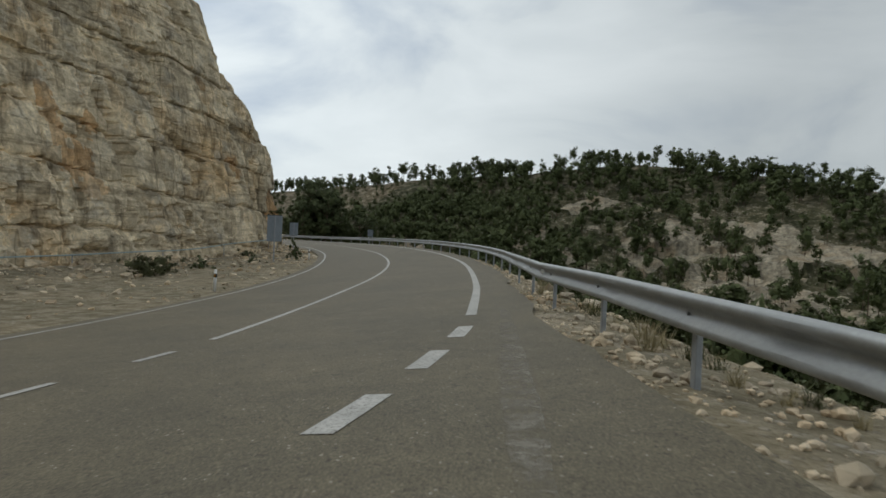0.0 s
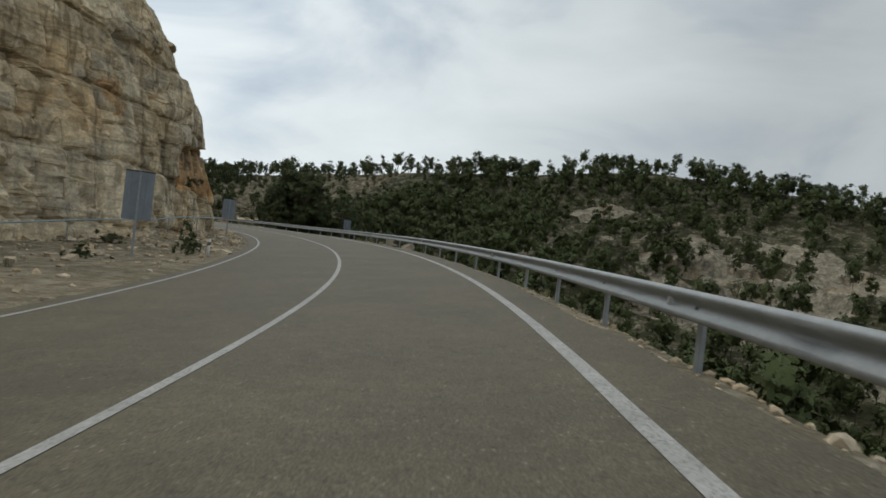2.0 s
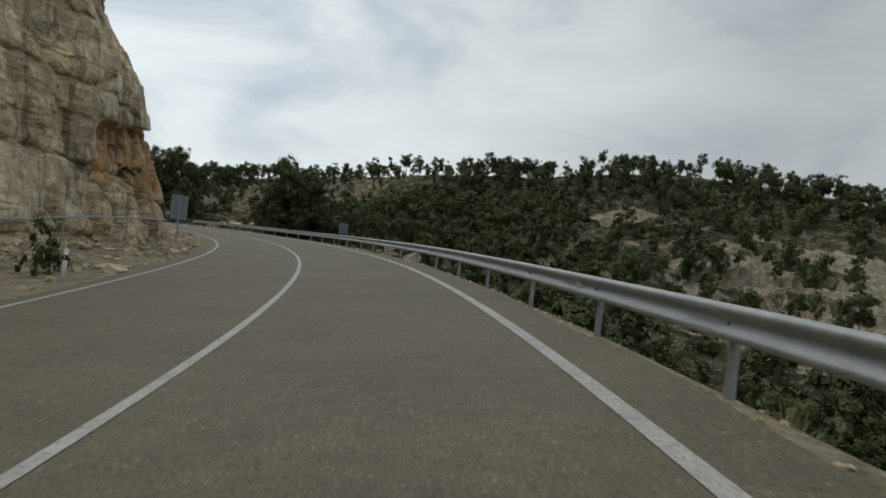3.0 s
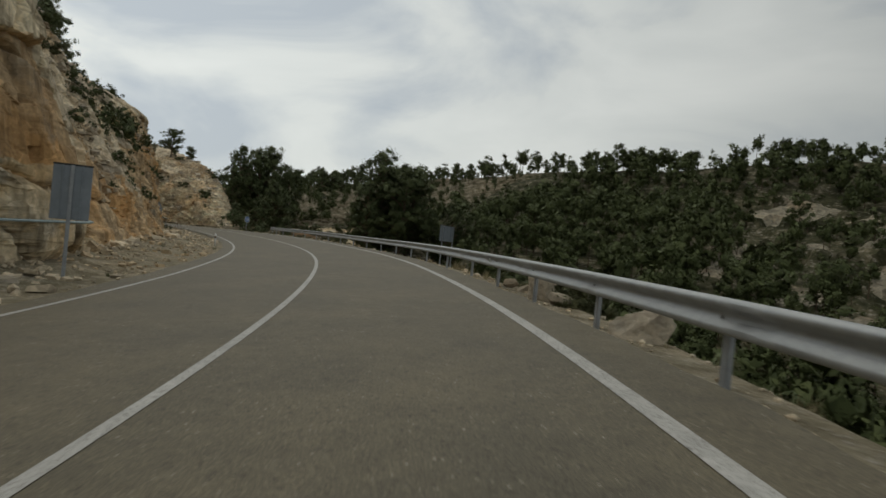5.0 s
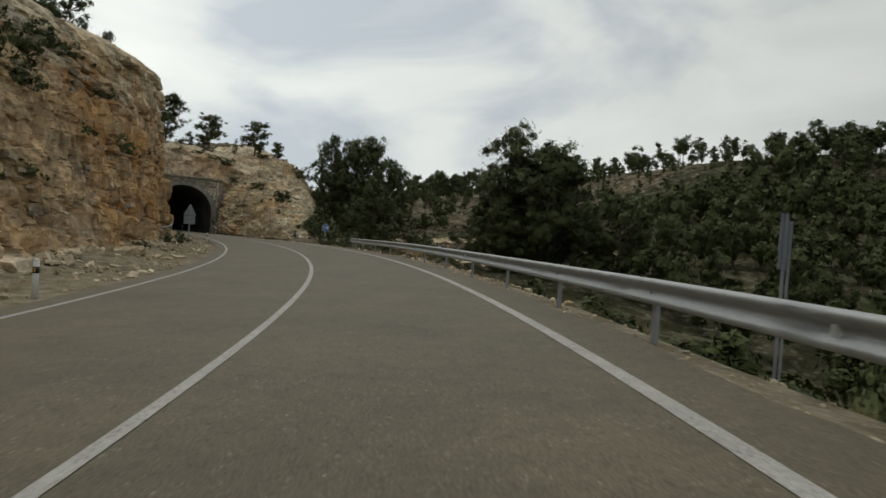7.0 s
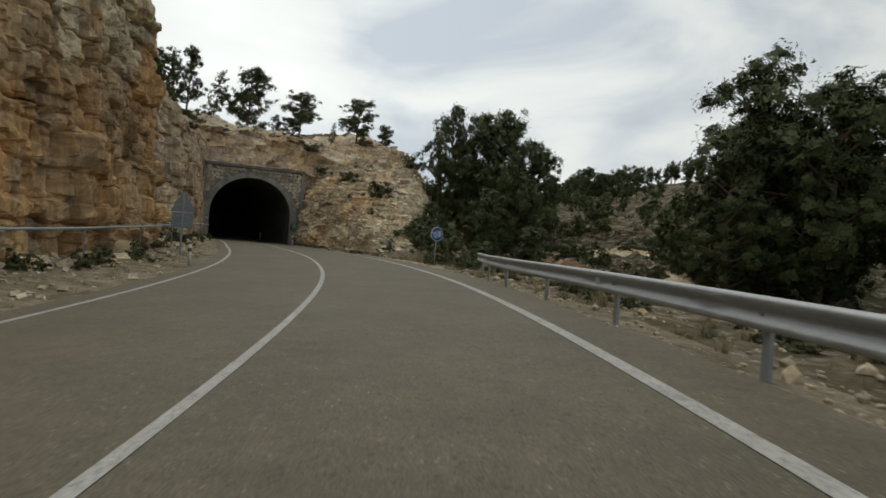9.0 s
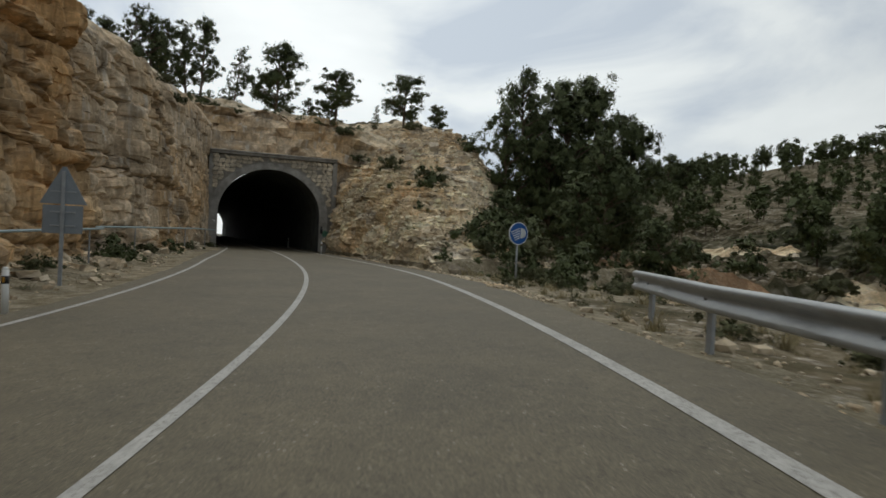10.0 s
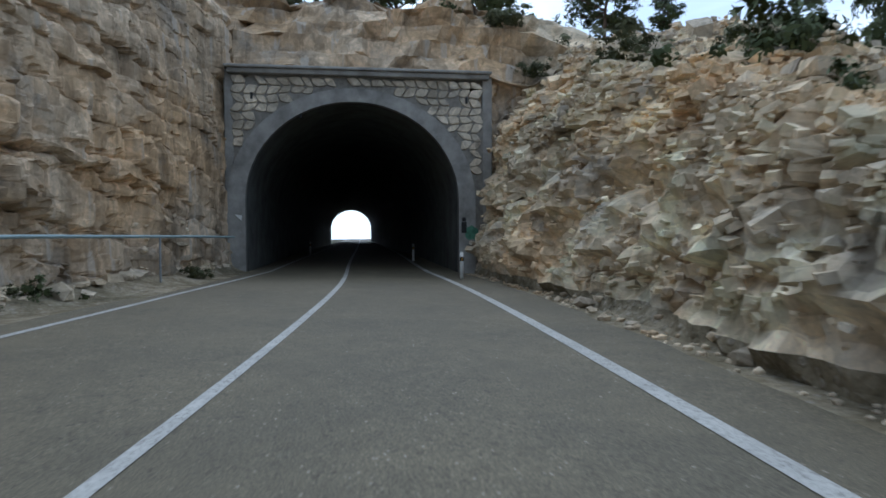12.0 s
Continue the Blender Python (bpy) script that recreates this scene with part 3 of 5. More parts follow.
cut_face = 0.34 * (f1 - 0.5) + 0.28 * t1 + 0.55 * (big - 0.5) - 0.40 * np.exp(-eb * 48) + (0.2 + 0.8 * np.maximum(torn, 0.8 * beds)) * ((0.34 + 0.2 * beds) * (small - 0.5) - (0.08 + 0.10 * beds) * np.exp(-es * 14)) + np.maximum(torn, 0.7 * beds) * ((0.16 + 0.14 * beds) * (chip - 0.5) + 0.10 * t3) + 0.05 * (f3 - 0.5)
cut_face = cut_face + lower * (1 - 0.5 * beds) * (0.75 * (joint - 0.5) - 0.38 * np.exp(-ej * 34))
scree = 0.30 * (f1 - 0.45) + 0.2 * t1 + 0.30 * (f2 - 0.5) + 0.26 * t2 + 0.16 * (f3 - 0.5) + 0.2 * t3 + 0.16 * (chip - 0.5)
push = (1 - loose) * cut_face + loose * scree + 0.4 * fbm(S * 0.13, ZC * 0.16, 2.0, 31) + 0.16 * fbm(S * 0.9, ZC * 0.9, 6.0, 41, 4) * (0.15 + 2.4 * loose)
# the jutting corner block, smooth-faced, and the stained underside below its lip
corner = ease(60.5, 62.5, S) * ease(73.6, 72.6, S)
lip = 4.1 + 0.11 * (S - 60) + 0.3 * fbm(S * 0.5, S * 0, 1.0, 63)
block = corner * ease(lip, lip + 0.3, ZC) * ease(9.5, 7.0, ZC)
push = push * (1 - 0.55 * block) + 0.45 * block - 0.5 * corner * np.clip((ZC - 2.0) / (lip - 2.0), 0, 1) * ease(lip + 0.25, lip, ZC)
DISP = rocky * push * np.where(S > 150, np.clip((169.4 - S) / 14, 0.3, 1), 1)
LATC = LATC - DISP
ZC = ZC + rocky * 0.3 * fbm(S * 0.9, V * 30, 1.0, 51) + (1 - rocky) * ease(0.15, 0.6, V) * (0.16 * fbm(S * 0.8, LATC * 0.8, 3.0, 61, 4)) + ease(2.0, 2.3, V) * 1.1 * fbm(S * 0.22, LATC * 0.22, 5.0, 71, 4)
pts = at(S, -LATC)
pts[..., 2] = ZC
mid_of = lambda a: ((a[:-1, :-1] + a[1:, 1:]) / 2).ravel()
fv, fs, fz = mid_of(V), mid_of(S), mid_of(ZC)
rag = fbm(fs * 0.35, fz * 0.35, 3.0, 53, 4)
which = np.where(fv < 0.93, 1, 0)
which = np.where((fs > 76 + 6 * rag) & (fs < 149.5 + 2 * rag) & (fv > 0.97) & (fz < 2.6 + 5.8 * ease(94, 108, fs) + 4 * rag), 3, which)
which = np.where((fs > 146.5 + 2 * rag) & (fv > 0.97), 4, which)
which = np.where((mid_of(corner) > 0.4) & (fz > 2.0 + 0.6 * rag) & (fz < mid_of(lip) + 0.15) & (fv > 1), 3, which)
which = np.where((fs < 61) & (rag > 0.46) & (fv > 0.97), 3, which)
which = np.where((fv > 2.06) | ((fs > 76) & (fs < 110) & (fv > 1.12 + 0.3 * rag) & (fz > 2.6 + 5.8 * ease(94, 108, fs) + 4 * rag)), 2, which)
cliff = grid_object("cliff", pts, [ROCK, GRAVEL, RUBBLE, OCHRE, CUT], False, which)
tagged(cliff, "tall limestone road-cut cliff with ochre stains and ledges", "cliff", kind="structure")


def cliff_ground(s, lat):
    """Height of the left ground at a lateral distance (positive) from the road's middle."""
    v = np.concatenate([np.linspace(0, 2, 60), 2 + np.linspace(0, 1, 60)])
    la, z = cliff_profile(np.full(v.shape, float(s)), v)
    return float(np.interp(lat, la, z))


# ---- ground on the outer side, the valley and the hill beyond ----
CREST = knots((-60, 4), (33, 6), (53, 8), (78, 12), (93, 15), (102, 20.5), (111, 24), (118, 26.5), (127, 29.5), (135, 29), (143, 27), (149, 25), (170, 23.5), (198, 21), (233, 19), (268, 18), (323, 18))
CREST_LAT = knots((-60, 150), (123, 150), (149, 120), (165, 110), (393, 110))
FLOOR = knots((-60, -15), (63.2, -15), (86.6, -12), (101.3, -8.5), (118.6, -4.5), (135.4, -1.5), (148.5, 0.0), (164.7, 1.0), (185, 3.0), (230, 6), (330, 8))
BENCH = knots((-60, 2.8), (5.7, 2.2), (14.7, 1.5), (22.8, 0.8), (52, 0.6), (59, 1.3), (74, 1.3), (86.6, 0.9), (106.3, 1.6), (118.6, 4.5), (137.5, 8.0), (400, 10))
WALL = knots((-60, 0), (144.6, 0), (146.2, 0.6), (148.5, 1.3), (152, 2.2), (155, 3.2), (159.4, 4.3), (165, 5.9), (168.6, 7.2), (176, 9.2), (185, 11.2), (196, 13.5), (215, 15))
FLANK = knots((-60, 6), (148.5, 6.2), (155.1, 8.3), (159.4, 10.2), (164.7, 13.4), (168, 14.6), (172, 15.6), (185, 18), (400, 24))
UPHILL = knots((0, 0), (0.2, 0.10), (0.45, 0.30), (0.69, 0.52), (0.85, 0.78), (1.0, 1.0), (1.15, 1.03), (1.5, 0.98), (4, 0.8))


def right_ground(s, lat):
    """Height of the ground right of the road; beyond the portal also above the tunnel."""
    x, y, h, tx, ty, b = line(np.minimum(s, 168))
    edge = R_EDGE(np.minimum(s, 168)) - 0.25
    z0 = h - np.clip(edge, -6, 6) * b - 0.03
    d = np.maximum(lat - edge, 0)
    fl = FLOOR(s)
    bench = BENCH(s)
    near = z0 - 0.05 * np.minimum(d, bench) - 0.74 * np.maximum(d - bench, 0)
    fl = np.where(fl > z0 - 0.3, z0 - 0.3 + (fl - z0 + 0.3) * ease(2, 12, d), fl)
    near = np.maximum(near, fl)
    z = np.maximum(near, fl + (CREST(s) - fl) * UPHILL(np.maximum(lat - 32, 0) / (CREST_LAT(s) - 32)))
    # broken rock beside the portal
    zw = WALL(s)
    low = np.minimum(zw, 0.62 * zw + 0.2)
    run = 0.75 + 0.26 * low
    wall = np.minimum(np.maximum(d - 0.75, 0) / 0.26, low)
    wall = wall + np.minimum(np.maximum(d - run, 0) / 0.8, zw - low) + 0.18 * np.clip(d - run - 0.8 * (zw - low), 0, 6)
    wall = wall * (1 - ease(FLANK(s), FLANK(s) + 6, lat))
    return np.where(zw > 0, np.maximum(z, z0 + wall), z)


def rough_ground(s, lat):
    d = lat - R_EDGE(np.minimum(s, 168))
    near = ease(0.3, 2.5, d)
    z = right_ground(s, lat)
    rock = ease(144.3, 146.8, s) * ease(0.35, 0.8, d) * (1 - ease(FLANK(s) + 2, FLANK(s) + 8, lat)) * (1 - ease(186, 196, s))
    scar = (1 - ease(116, 134, s + 8 * fbm(lat * 0.05, s * 0.05, 1.0, 3))) * ease(62, 72, lat + 12 * fbm(s * 0.04, lat * 0.04, 2.0, 151, 4)) * (1 - ease(112, 126, lat + 10 * fbm(s * 0.06, lat * 0.06, 1.0, 153, 3)))
    z = z + near * (0.2 * fbm(s * 0.7, lat * 0.7, 0.0, 81, 4) + ease(8, 32, lat) * 1.5 * fbm(s * 0.07, lat * 0.07, 0.0, 91, 4))
    g1, u1, _ = facets(s * 0.55 + 0.3 * lat, lat * 0.7, 67)
    g2, u2, _ = facets(s * 1.4, lat * 1.5 + 0.4 * s, 69)
    z = z + rock * ease(2.0, 3.4, d) * (0.40 * (g1 - 0.5) + 0.4 * u1 + 0.30 * (g2 - 0.5) + 0.36 * u2)
    step = z / 0.46 + 0.8 * fbm(s * 0.35, lat * 0.35, 3.0, 79, 3)
    z = z + rock * ease(1.6, 2.6, d) * 0.34 * (ease(0.6, 0.95, step - np.floor(step)) - (step - np.floor(step)))
    b2, e2 = blocks(s * 0.25 + 0.5 * fbm(s * 0.1, lat * 0.1, 6.0, 19), z * 0.45 + 0.5 * fbm(s * 0.08, lat * 0.08, 3.0, 9), 27)
    z = z + scar * (3.0 * (b2 - 0.5) + 3.0 * fbm(s * 0.2, lat * 0.2, 4.0, 111, 5))
    z = z + ease(135, 145, s) * ease(10, 14, lat) * ease(60, 45, lat) * (1 - rock) * (0.5 * (g1 - 0.5) + 0.5 * u1 + 0.4 * (g2 - 0.5) + 0.4 * u2)
    return z, rock, scar


def broken(s, lat, z, rock):
    """How far the broken rock stands out to the side, block by block."""
    w = 0.3 * fbm(s * 0.5, z * 0.5, lat * 0.2, 7)
    rock = rock * ease(4.6, 2.2, lat - R_EDGE(np.minimum(s, 168)))
    bed = z * 1.35 - 0.06 * s + 0.5 * fbm(s * 0.2, z * 0.25, 2.0, 17)
    v1, e1 = blocks(s * 0.5 + w + 0.15 * z, bed, 17)
    v2, e2 = blocks(s * 1.3 + w, bed * 2.1 + 0.4 * w, 19)
    v3, e3 = blocks(s * 2.6 + w, bed * 4.3 + w, 21)
    f4, t4, e4 = facets(s * 2.4 + w, z * 3.4 + 0.4 * s, 25)
    return rock * (0.40 * (v1 - 0.5) - 0.10 * np.exp(-e1 * 14) + 0.42 * (v2 - 0.5) - 0.08 * np.exp(-e2 * 9) + 0.26 * (v3 - 0.5) + 0.14 * (f4 - 0.5) + 0.14 * t4 + 0.5 * fbm(s * 0.25, z * 0.3, lat * 0.2, 101, 4))


def ground_sheet(name, sg, lg_of, label):
    LG = np.stack([lg_of(q) for q in sg])
    SG = np.repeat(sg[:, None], LG.shape[1], 1)
    z, rock, scar = rough_ground(SG, LG)
    p = at(SG, LG + broken(SG, LG, z, rock))
    p[..., 2] = z + rock * 0.25 * fbm(SG * 1.3, LG * 1.3, z, 141, 3)
    mid = lambda a: ((a[:-1, :-1] + a[1:, 1:]) / 2).ravel()
    d = mid(LG - R_EDGE(np.minimum(SG, 168))[..., :])
    sgm = mid(SG)
    pick = fbm(mid(p[..., 0]) * 0.06, mid(p[..., 1]) * 0.06, 0.0, 5, 3)
    path = (np.abs(mid(LG) - 21 - 0.25 * (sgm - 160)) < 2.6 + pick) & (sgm > 138) & (sgm < 176)
    wh = np.where(d < 1.0 + 0.8 * pick + 2.2 * ease(22, 4, sgm) + 3.0 * ease(120, 134, sgm) * ease(150, 146, sgm) * (pick > 0.1), 1, 0)
    wh = np.where((sgm > 136) & (mid(LG) > 9) & (mid(LG) < 55) & (pick > 0.30), 2, wh)
    wh = np.where((sgm > 137) & (sgm < 153) & (mid(LG) < 15), np.where(pick > -0.05, 1, 2), wh)
    wh = np.where(mid(rock) > 0.4, 2, wh)
    wh = np.where((mid(scar) > 0.35) & (pick > -0.25), 5, wh)
    wh = np.where(path, 3, wh)
    wh = np.where((wh == 0) & (mid(LG) > 17 + 6 * pick) & (sgm < 145), 4, wh)
    wh = np.where((wh == 0) & (mid(LG) > 34 + 6 * pick), 4, wh)
    ob = grid_object(name, p, [HILLSOIL, GRAVEL, BROKEN, REDSOIL, WOODFLOOR, SCAR], False, wh)
    return tagged(ob, label, "ground", kind="structure")


t_lat = np.concatenate([np.linspace(0, 3.4, 80)[:-1], np.linspace(3.4, 8, 34)[:-1], np.linspace(8, 30, 60)[:-1], np.linspace(30, 160, 120)[:-1], np.linspace(160, 420, 12)])
sg = np.concatenate([np.arange(-58, 100, 1.0), np.arange(100, 145, 0.6), np.arange(145, 168.95, 0.17)])
ground = ground_sheet("ground", sg, lambda q: R_EDGE(q) - 0.3 + t_lat, "stony scrub hillside falling from the road into a wooded valley")
over = np.concatenate([np.linspace(-90, -12, 30)[:-1], np.linspace(-12, 24, 130)[:-1], np.linspace(24, 130, 80)[:-1], np.linspace(130, 420, 14)])


def over_tunnel(s, lat):
    """The hill that the tunnel goes through."""
    z, rock, scar = rough_ground(s, lat)
    g1, u1, _ = facets(s * 0.8, lat * 0.45, 73)
    roof = 6.62 + 3.1 * ease(168.7, 171.4, s) + 1.9 * ease(171.5, 187, s) + 2.2 * ease(186, 215, s) + 0.7 * fbm(s * 0.12, lat * 0.2, 3.0, 121, 3) * ease(169, 172, s)
    # beds of rock step back above the portal
    q = roof / 0.62 + 0.35 * fbm(s * 0.3, lat * 0.3, 1.0, 75, 3) + 0.25 * (g1 - 0.5)
    steps = 0.62 * (np.floor(q) + ease(0.72, 0.98, q - np.floor(q)))
    rough = 0.35 * (g1 - 0.5) + 0.5 * u1 + 0.5 * fbm(s * 0.6, lat * 0.6, 3.0, 123, 4)
    w = ease(176, 182, s)
    roof = steps * (1 - w) + (roof + rough) * w + 0.10 * fbm(s * 2.0, lat * 2.0, 0.0, 125, 3) + ease(3, 40, -lat) * 6 + 1.6 * ease(6, -8, lat) * ease(174, 185, s)
    roof = np.maximum(roof, 6.6)
    e = 3.2 * ease(169.0, 172.0, s)
    k = ease(8.5 + e, 4.4 + e, lat)
    return z * (1 - k) + roof * k


so = np.concatenate([np.arange(168.5, 178, 0.12), np.arange(178, 190, 0.25), np.arange(190, 258, 1.2)])
SO, LO = np.meshgrid(so, over, indexing="ij")
ZO = over_tunnel(SO, LO)
front = ease(168.55, 169.4, SO) * ease(182, 176, SO) * ease(9, 6, LO)
h1, v1, _ = facets(LO * 0.5, ZO * 1.3 + 0.1 * LO, 83)
h2, v2, _ = facets(LO * 1.3, ZO * 3.0, 85)
po = at(SO + front * (0.9 * (h1 - 0.5) + 0.5 * v1 + 0.4 * (h2 - 0.5) + 0.4 * v2), LO)
po[..., 2] = ZO
# closes the rock down to the road beside the portal
LWG, UW = np.meshgrid(np.concatenate([np.linspace(4.35, 10, 60), np.linspace(10.2, 16, 12)]), np.linspace(0, 1, 70), indexing="ij")
ZT = over_tunnel(LWG * 0 + 168.9, LWG) + 0.05
ZW = -0.6 + (ZT + 0.6) * UW
w1, x1, _ = facets(LWG * 0.8, ZW * 0.9, 87)
w2, x2, _ = facets(LWG * 2.2, ZW * 2.6, 89)
wing = at(168.88 + 0.25 * (w1 - 0.5) + 0.3 * x1 + 0.15 * (w2 - 0.5) + 0.2 * x2, LWG)
wing[..., 2] = ZW
wing_rock = grid_object("wing_rock", wing, CUT, False)
tagged(wing_rock, "dark broken rock face beside the tunnel portal", "rock face", kind="structure")
LWG, UW = np.meshgrid(np.linspace(-9, -3.2, 50), np.linspace(0, 1, 40), indexing="ij")
ZW = 5.6 + (over_tunnel(LWG * 0 + 169.6, LWG) + 0.3 - 5.6) * UW
w1, x1, _ = facets(LWG * 0.8, ZW * 1.2, 91)
wing = at(169.0 + 0.25 * (w1 - 0.5) + 0.3 * x1 + 0.5 * UW, LWG)
wing[..., 2] = ZW
wing_rock = grid_object("wing_rock", wing, CUT, False)
tagged(wing_rock, "bedded rock above the tunnel portal's corner", "rock face", kind="structure")
mid_s, mid_l = (SO[:-1, :-1] + 0.1).ravel(), (LO[:-1, :-1] + 0.1).ravel()
hill = grid_object("hill", po, [HILLSOIL, RUBBLE, CUT], False, np.where((mid_s < 177) & (mid_l < 6), 2, np.where((mid_s < 192) & (mid_l < 19), 1, 0)))
tagged(hill, "rocky scrub hill that the road tunnel runs through", "hill", kind="structure")

sq = np.arange(256.8, 400, 4.0)
ground_sheet("ground_behind", sq, lambda q: 12 + 4 * t_lat[::2] ** 0.93, "far scrub hillside behind the tunnel hill")

# the land goes on, low and far, all round
far = np.linspace(-1, 1, 41)
FX, FY = np.meshgrid(np.sign(far) * np.abs(far) ** 2 * 2600, np.sign(far) * np.abs(far) ** 2 * 2600, indexing="ij")
plain = np.stack([FX, FY + 100, -17.5 + 3 * fbm(FX * 0.004, FY * 0.004, 0.0, 171, 3) * ease(300, 800, np.hypot(FX, FY))], -1)
distant_ground = grid_object("distant_ground", plain, WOODFLOOR, True)
tagged(distant_ground, "wooded dark green land spreading to the horizon", "ground", kind="structure")

# ---- tunnel and portal ----
PS = 168.6
PM = pose(*at(PS, 0.0, 0.0).tolist(), 0, 0, heading(PS + 1) + 0.5)
OPEN_X, OPEN_HALF, SPRING, ARCH, BASE = 0.26, 3.37, 2.35, 3.12, 0.15


def arch_outline(half, spring, rise, k=28, cx=0.0):
    a = np.linspace(0, math.pi, k)
    return [(cx + half, BASE - 0.4)] + [(cx + half * math.cos(t), BASE + spring + rise * math.sin(t)) for t in a] + [(cx - half, BASE - 0.4)]


def sweep(outline, ys):
    """Verts and quads of an outline in x, z carried along y."""
    o = np.array(outline)
    v = np.concatenate([np.column_stack([o[:, 0], np.full(len(o), y), o[:, 1]]) for y in ys])
    return v, grid_faces(len(ys), len(o))


def solid_between(inner, outer, y0, y1):
    """A ring-shaped solid between two open outlines with as many points."""
    n = len(inner)
    v = [(x, y, z) for y in (y0, y1) for o in (inner, outer) for x, z in o]
    f = []
    for i in range(n - 1):
        a, b, c, d = i, i + 1, n + i + 1, n + i
        f += [(a, b, c, d), (2 * n + a, 2 * n + d, 2 * n + c, 2 * n + b), (a, 2 * n + a, 2 * n + b, b), (d, c, 2 * n + c, 2 * n + d)]
    return v, f


tunnel = tagged(new("tunnel"), "old two-lane road tunnel with a stone and concrete portal", "tunnel", kind="structure")
tunnel.matrix_world = PM


def raw_part(name, v, f, mat, parent, label="", smooth=False):
    me = bpy.data.meshes.new(name)
    me.from_pydata([tuple(map(float, q)) for q in v], [], [tuple(map(int, q)) for q in f])
    me.materials.append(mat)
    if smooth:
        me.polygons.foreach_set("use_smooth", np.ones(len(me.polygons), bool))
    me.update()
    ob = new(name, me)
    ob.parent = parent
    if label:
        tagged(ob, label)
    return ob


inner = arch_outline(OPEN_HALF, SPRING, ARCH, cx=OPEN_X)
ring = arch_outline(OPEN_HALF + 0.55, SPRING, ARCH + 0.42, cx=OPEN_X)
ys = np.concatenate([np.arange(0.0, 12, 1.0), np.arange(12, 95, 4.0)])
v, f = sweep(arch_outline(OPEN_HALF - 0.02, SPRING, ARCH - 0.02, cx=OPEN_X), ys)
raw_part("lining", v, f, LINING, tunnel, "dark concrete vault", True)
raw_part("arch_ring", *solid_between(inner, ring, -0.16, 0.5), CONCRETE, tunnel, "smooth grey concrete arch ring")
WL, WR, WTOP = 0.5 - 4.05, 0.5 + 4.05, 6.42
k = 28
wall_out = [(WR, BASE - 0.4)]
for t in np.linspace(0, math.pi, k):
    c, s_ = math.cos(t), math.sin(t)
    sc_ = min(1.0 / max(abs(c), 1e-6), 1.35 / max(abs(s_), 1e-6)) / 1.0
    x = OPEN_X + (WR - OPEN_X) * max(-1, min(1, 1.25 * c * (1 if abs(c) > 0.5 else 1))) if abs(c) < 0.8 else (WR if c > 0 else WL)
    z = WTOP if abs(c) < 0.62 else BASE + SPRING + (WTOP - BASE - SPRING) * min(1.0, s_ / 0.785)
    wall_out.append((max(WL, min(WR, x)), z))
wall_out.append((WL, BASE - 0.4))
raw_part("spandrel_wall", *solid_between(ring, wall_out, -0.02, 0.5), MORTAR, tunnel, "recessed mortar of the rubble masonry")
bm = bmesh.new()
box(bm, (WR - WL + 0.15, 0.62, 0.16), pose(0.5, 0.05, WTOP + 0.08), 0.02)
box(bm, (WR - WL + 0.3, 0.75, 0.09), pose(0.5, 0.02, WTOP + 0.2), 0.02)
part("cornice", bm, CONCRETE, tunnel, "weathered concrete cornice")
bm = bmesh.new()
box(bm, (0.34, 0.9, WTOP + 0.4), pose(WR + 0.05, 0.42, (WTOP - 0.1) / 2), 0.03)
part("pier", bm, CONCRETE, tunnel, "stained concrete edge pier")
bm = bmesh.new()
box(bm, (0.3, 0.9, WTOP + 0.4), pose(WL - 0.05, 0.42, (WTOP - 0.1) / 2), 0.03)
part("pier", bm, CONCRETE, tunnel, "stained concrete edge pier")

STONE = rock_material("portal_stone", (0.58, 0.53, 0.44), (0.48, 0.38, 0.26), (0.44, 0.42, 0.38), (0.55, 0.7), 0.2, 0.2)
rs = random.Random(5)
# a ragged lattice of rubble stones, each with its own outline and a worn face
LATTICE, z, row = [], BASE + 1.55, 0
while z < WTOP + 0.2:
    x, line_ = WL + 0.12 - 0.17 * (row % 2), []
    while x < WR + 0.1:
        line_.append((x + rs.uniform(-0.07, 0.07), z + rs.uniform(-0.055, 0.055)))
        x += 0.36
    LATTICE.append(line_)
    z += 0.275
    row += 1
for r0, r1 in zip(LATTICE[:-1], LATTICE[1:]):
    for i in range(min(len(r0), len(r1)) - 1):
        ring_ = [r0[i], r0[i + 1], r1[i + 1], r1[i]]
        cx, cz = sum(p[0] for p in ring_) / 4, sum(p[1] for p in ring_) / 4
        u = (cx - OPEN_X) / (OPEN_HALF + 0.55 + 0.16)
        clear = BASE + SPRING + (ARCH + 0.42 + 0.14) * math.sqrt(max(0, 1 - u * u)) if abs(u) < 1 else 0
        if cz < clear or cz > WTOP - 0.1 or cx > WR - 0.14 or cx < WL + 0.14 or rs.random() < 0.04:
            continue
        out = []
        for k, (px, pz) in enumerate(ring_):
            nx, nz = ring_[(k + 1) % 4]
            a, b = rs.uniform(0.12, 0.24), rs.uniform(0.76, 0.88)
            out += [(px + (nx - px) * a, pz + (nz - pz) * a), (px + (nx - px) * b, pz + (nz - pz) * b)]
        bm = bmesh.new()
        dep = rs.uniform(0.035, 0.08)
        low = [bm.verts.new(((px - cx) * 0.93, 0, (pz - cz) * 0.93)) for px, pz in out]
        top = [bm.verts.new(((px - cx) * 0.80, -dep + rs.uniform(-0.01, 0.01), (pz - cz) * 0.80)) for px, pz in out]
        for k in range(8):
            bm.faces.new((low[k], low[(k + 1) % 8], top[(k + 1) % 8], top[k]))
        bm.faces.new(top[::-1])
        bmesh.ops.recalc_face_normals(bm, faces=bm.faces)
        st = part("stone", bm, STONE, tunnel)
        st.matrix_local = pose(cx, -0.018, cz)
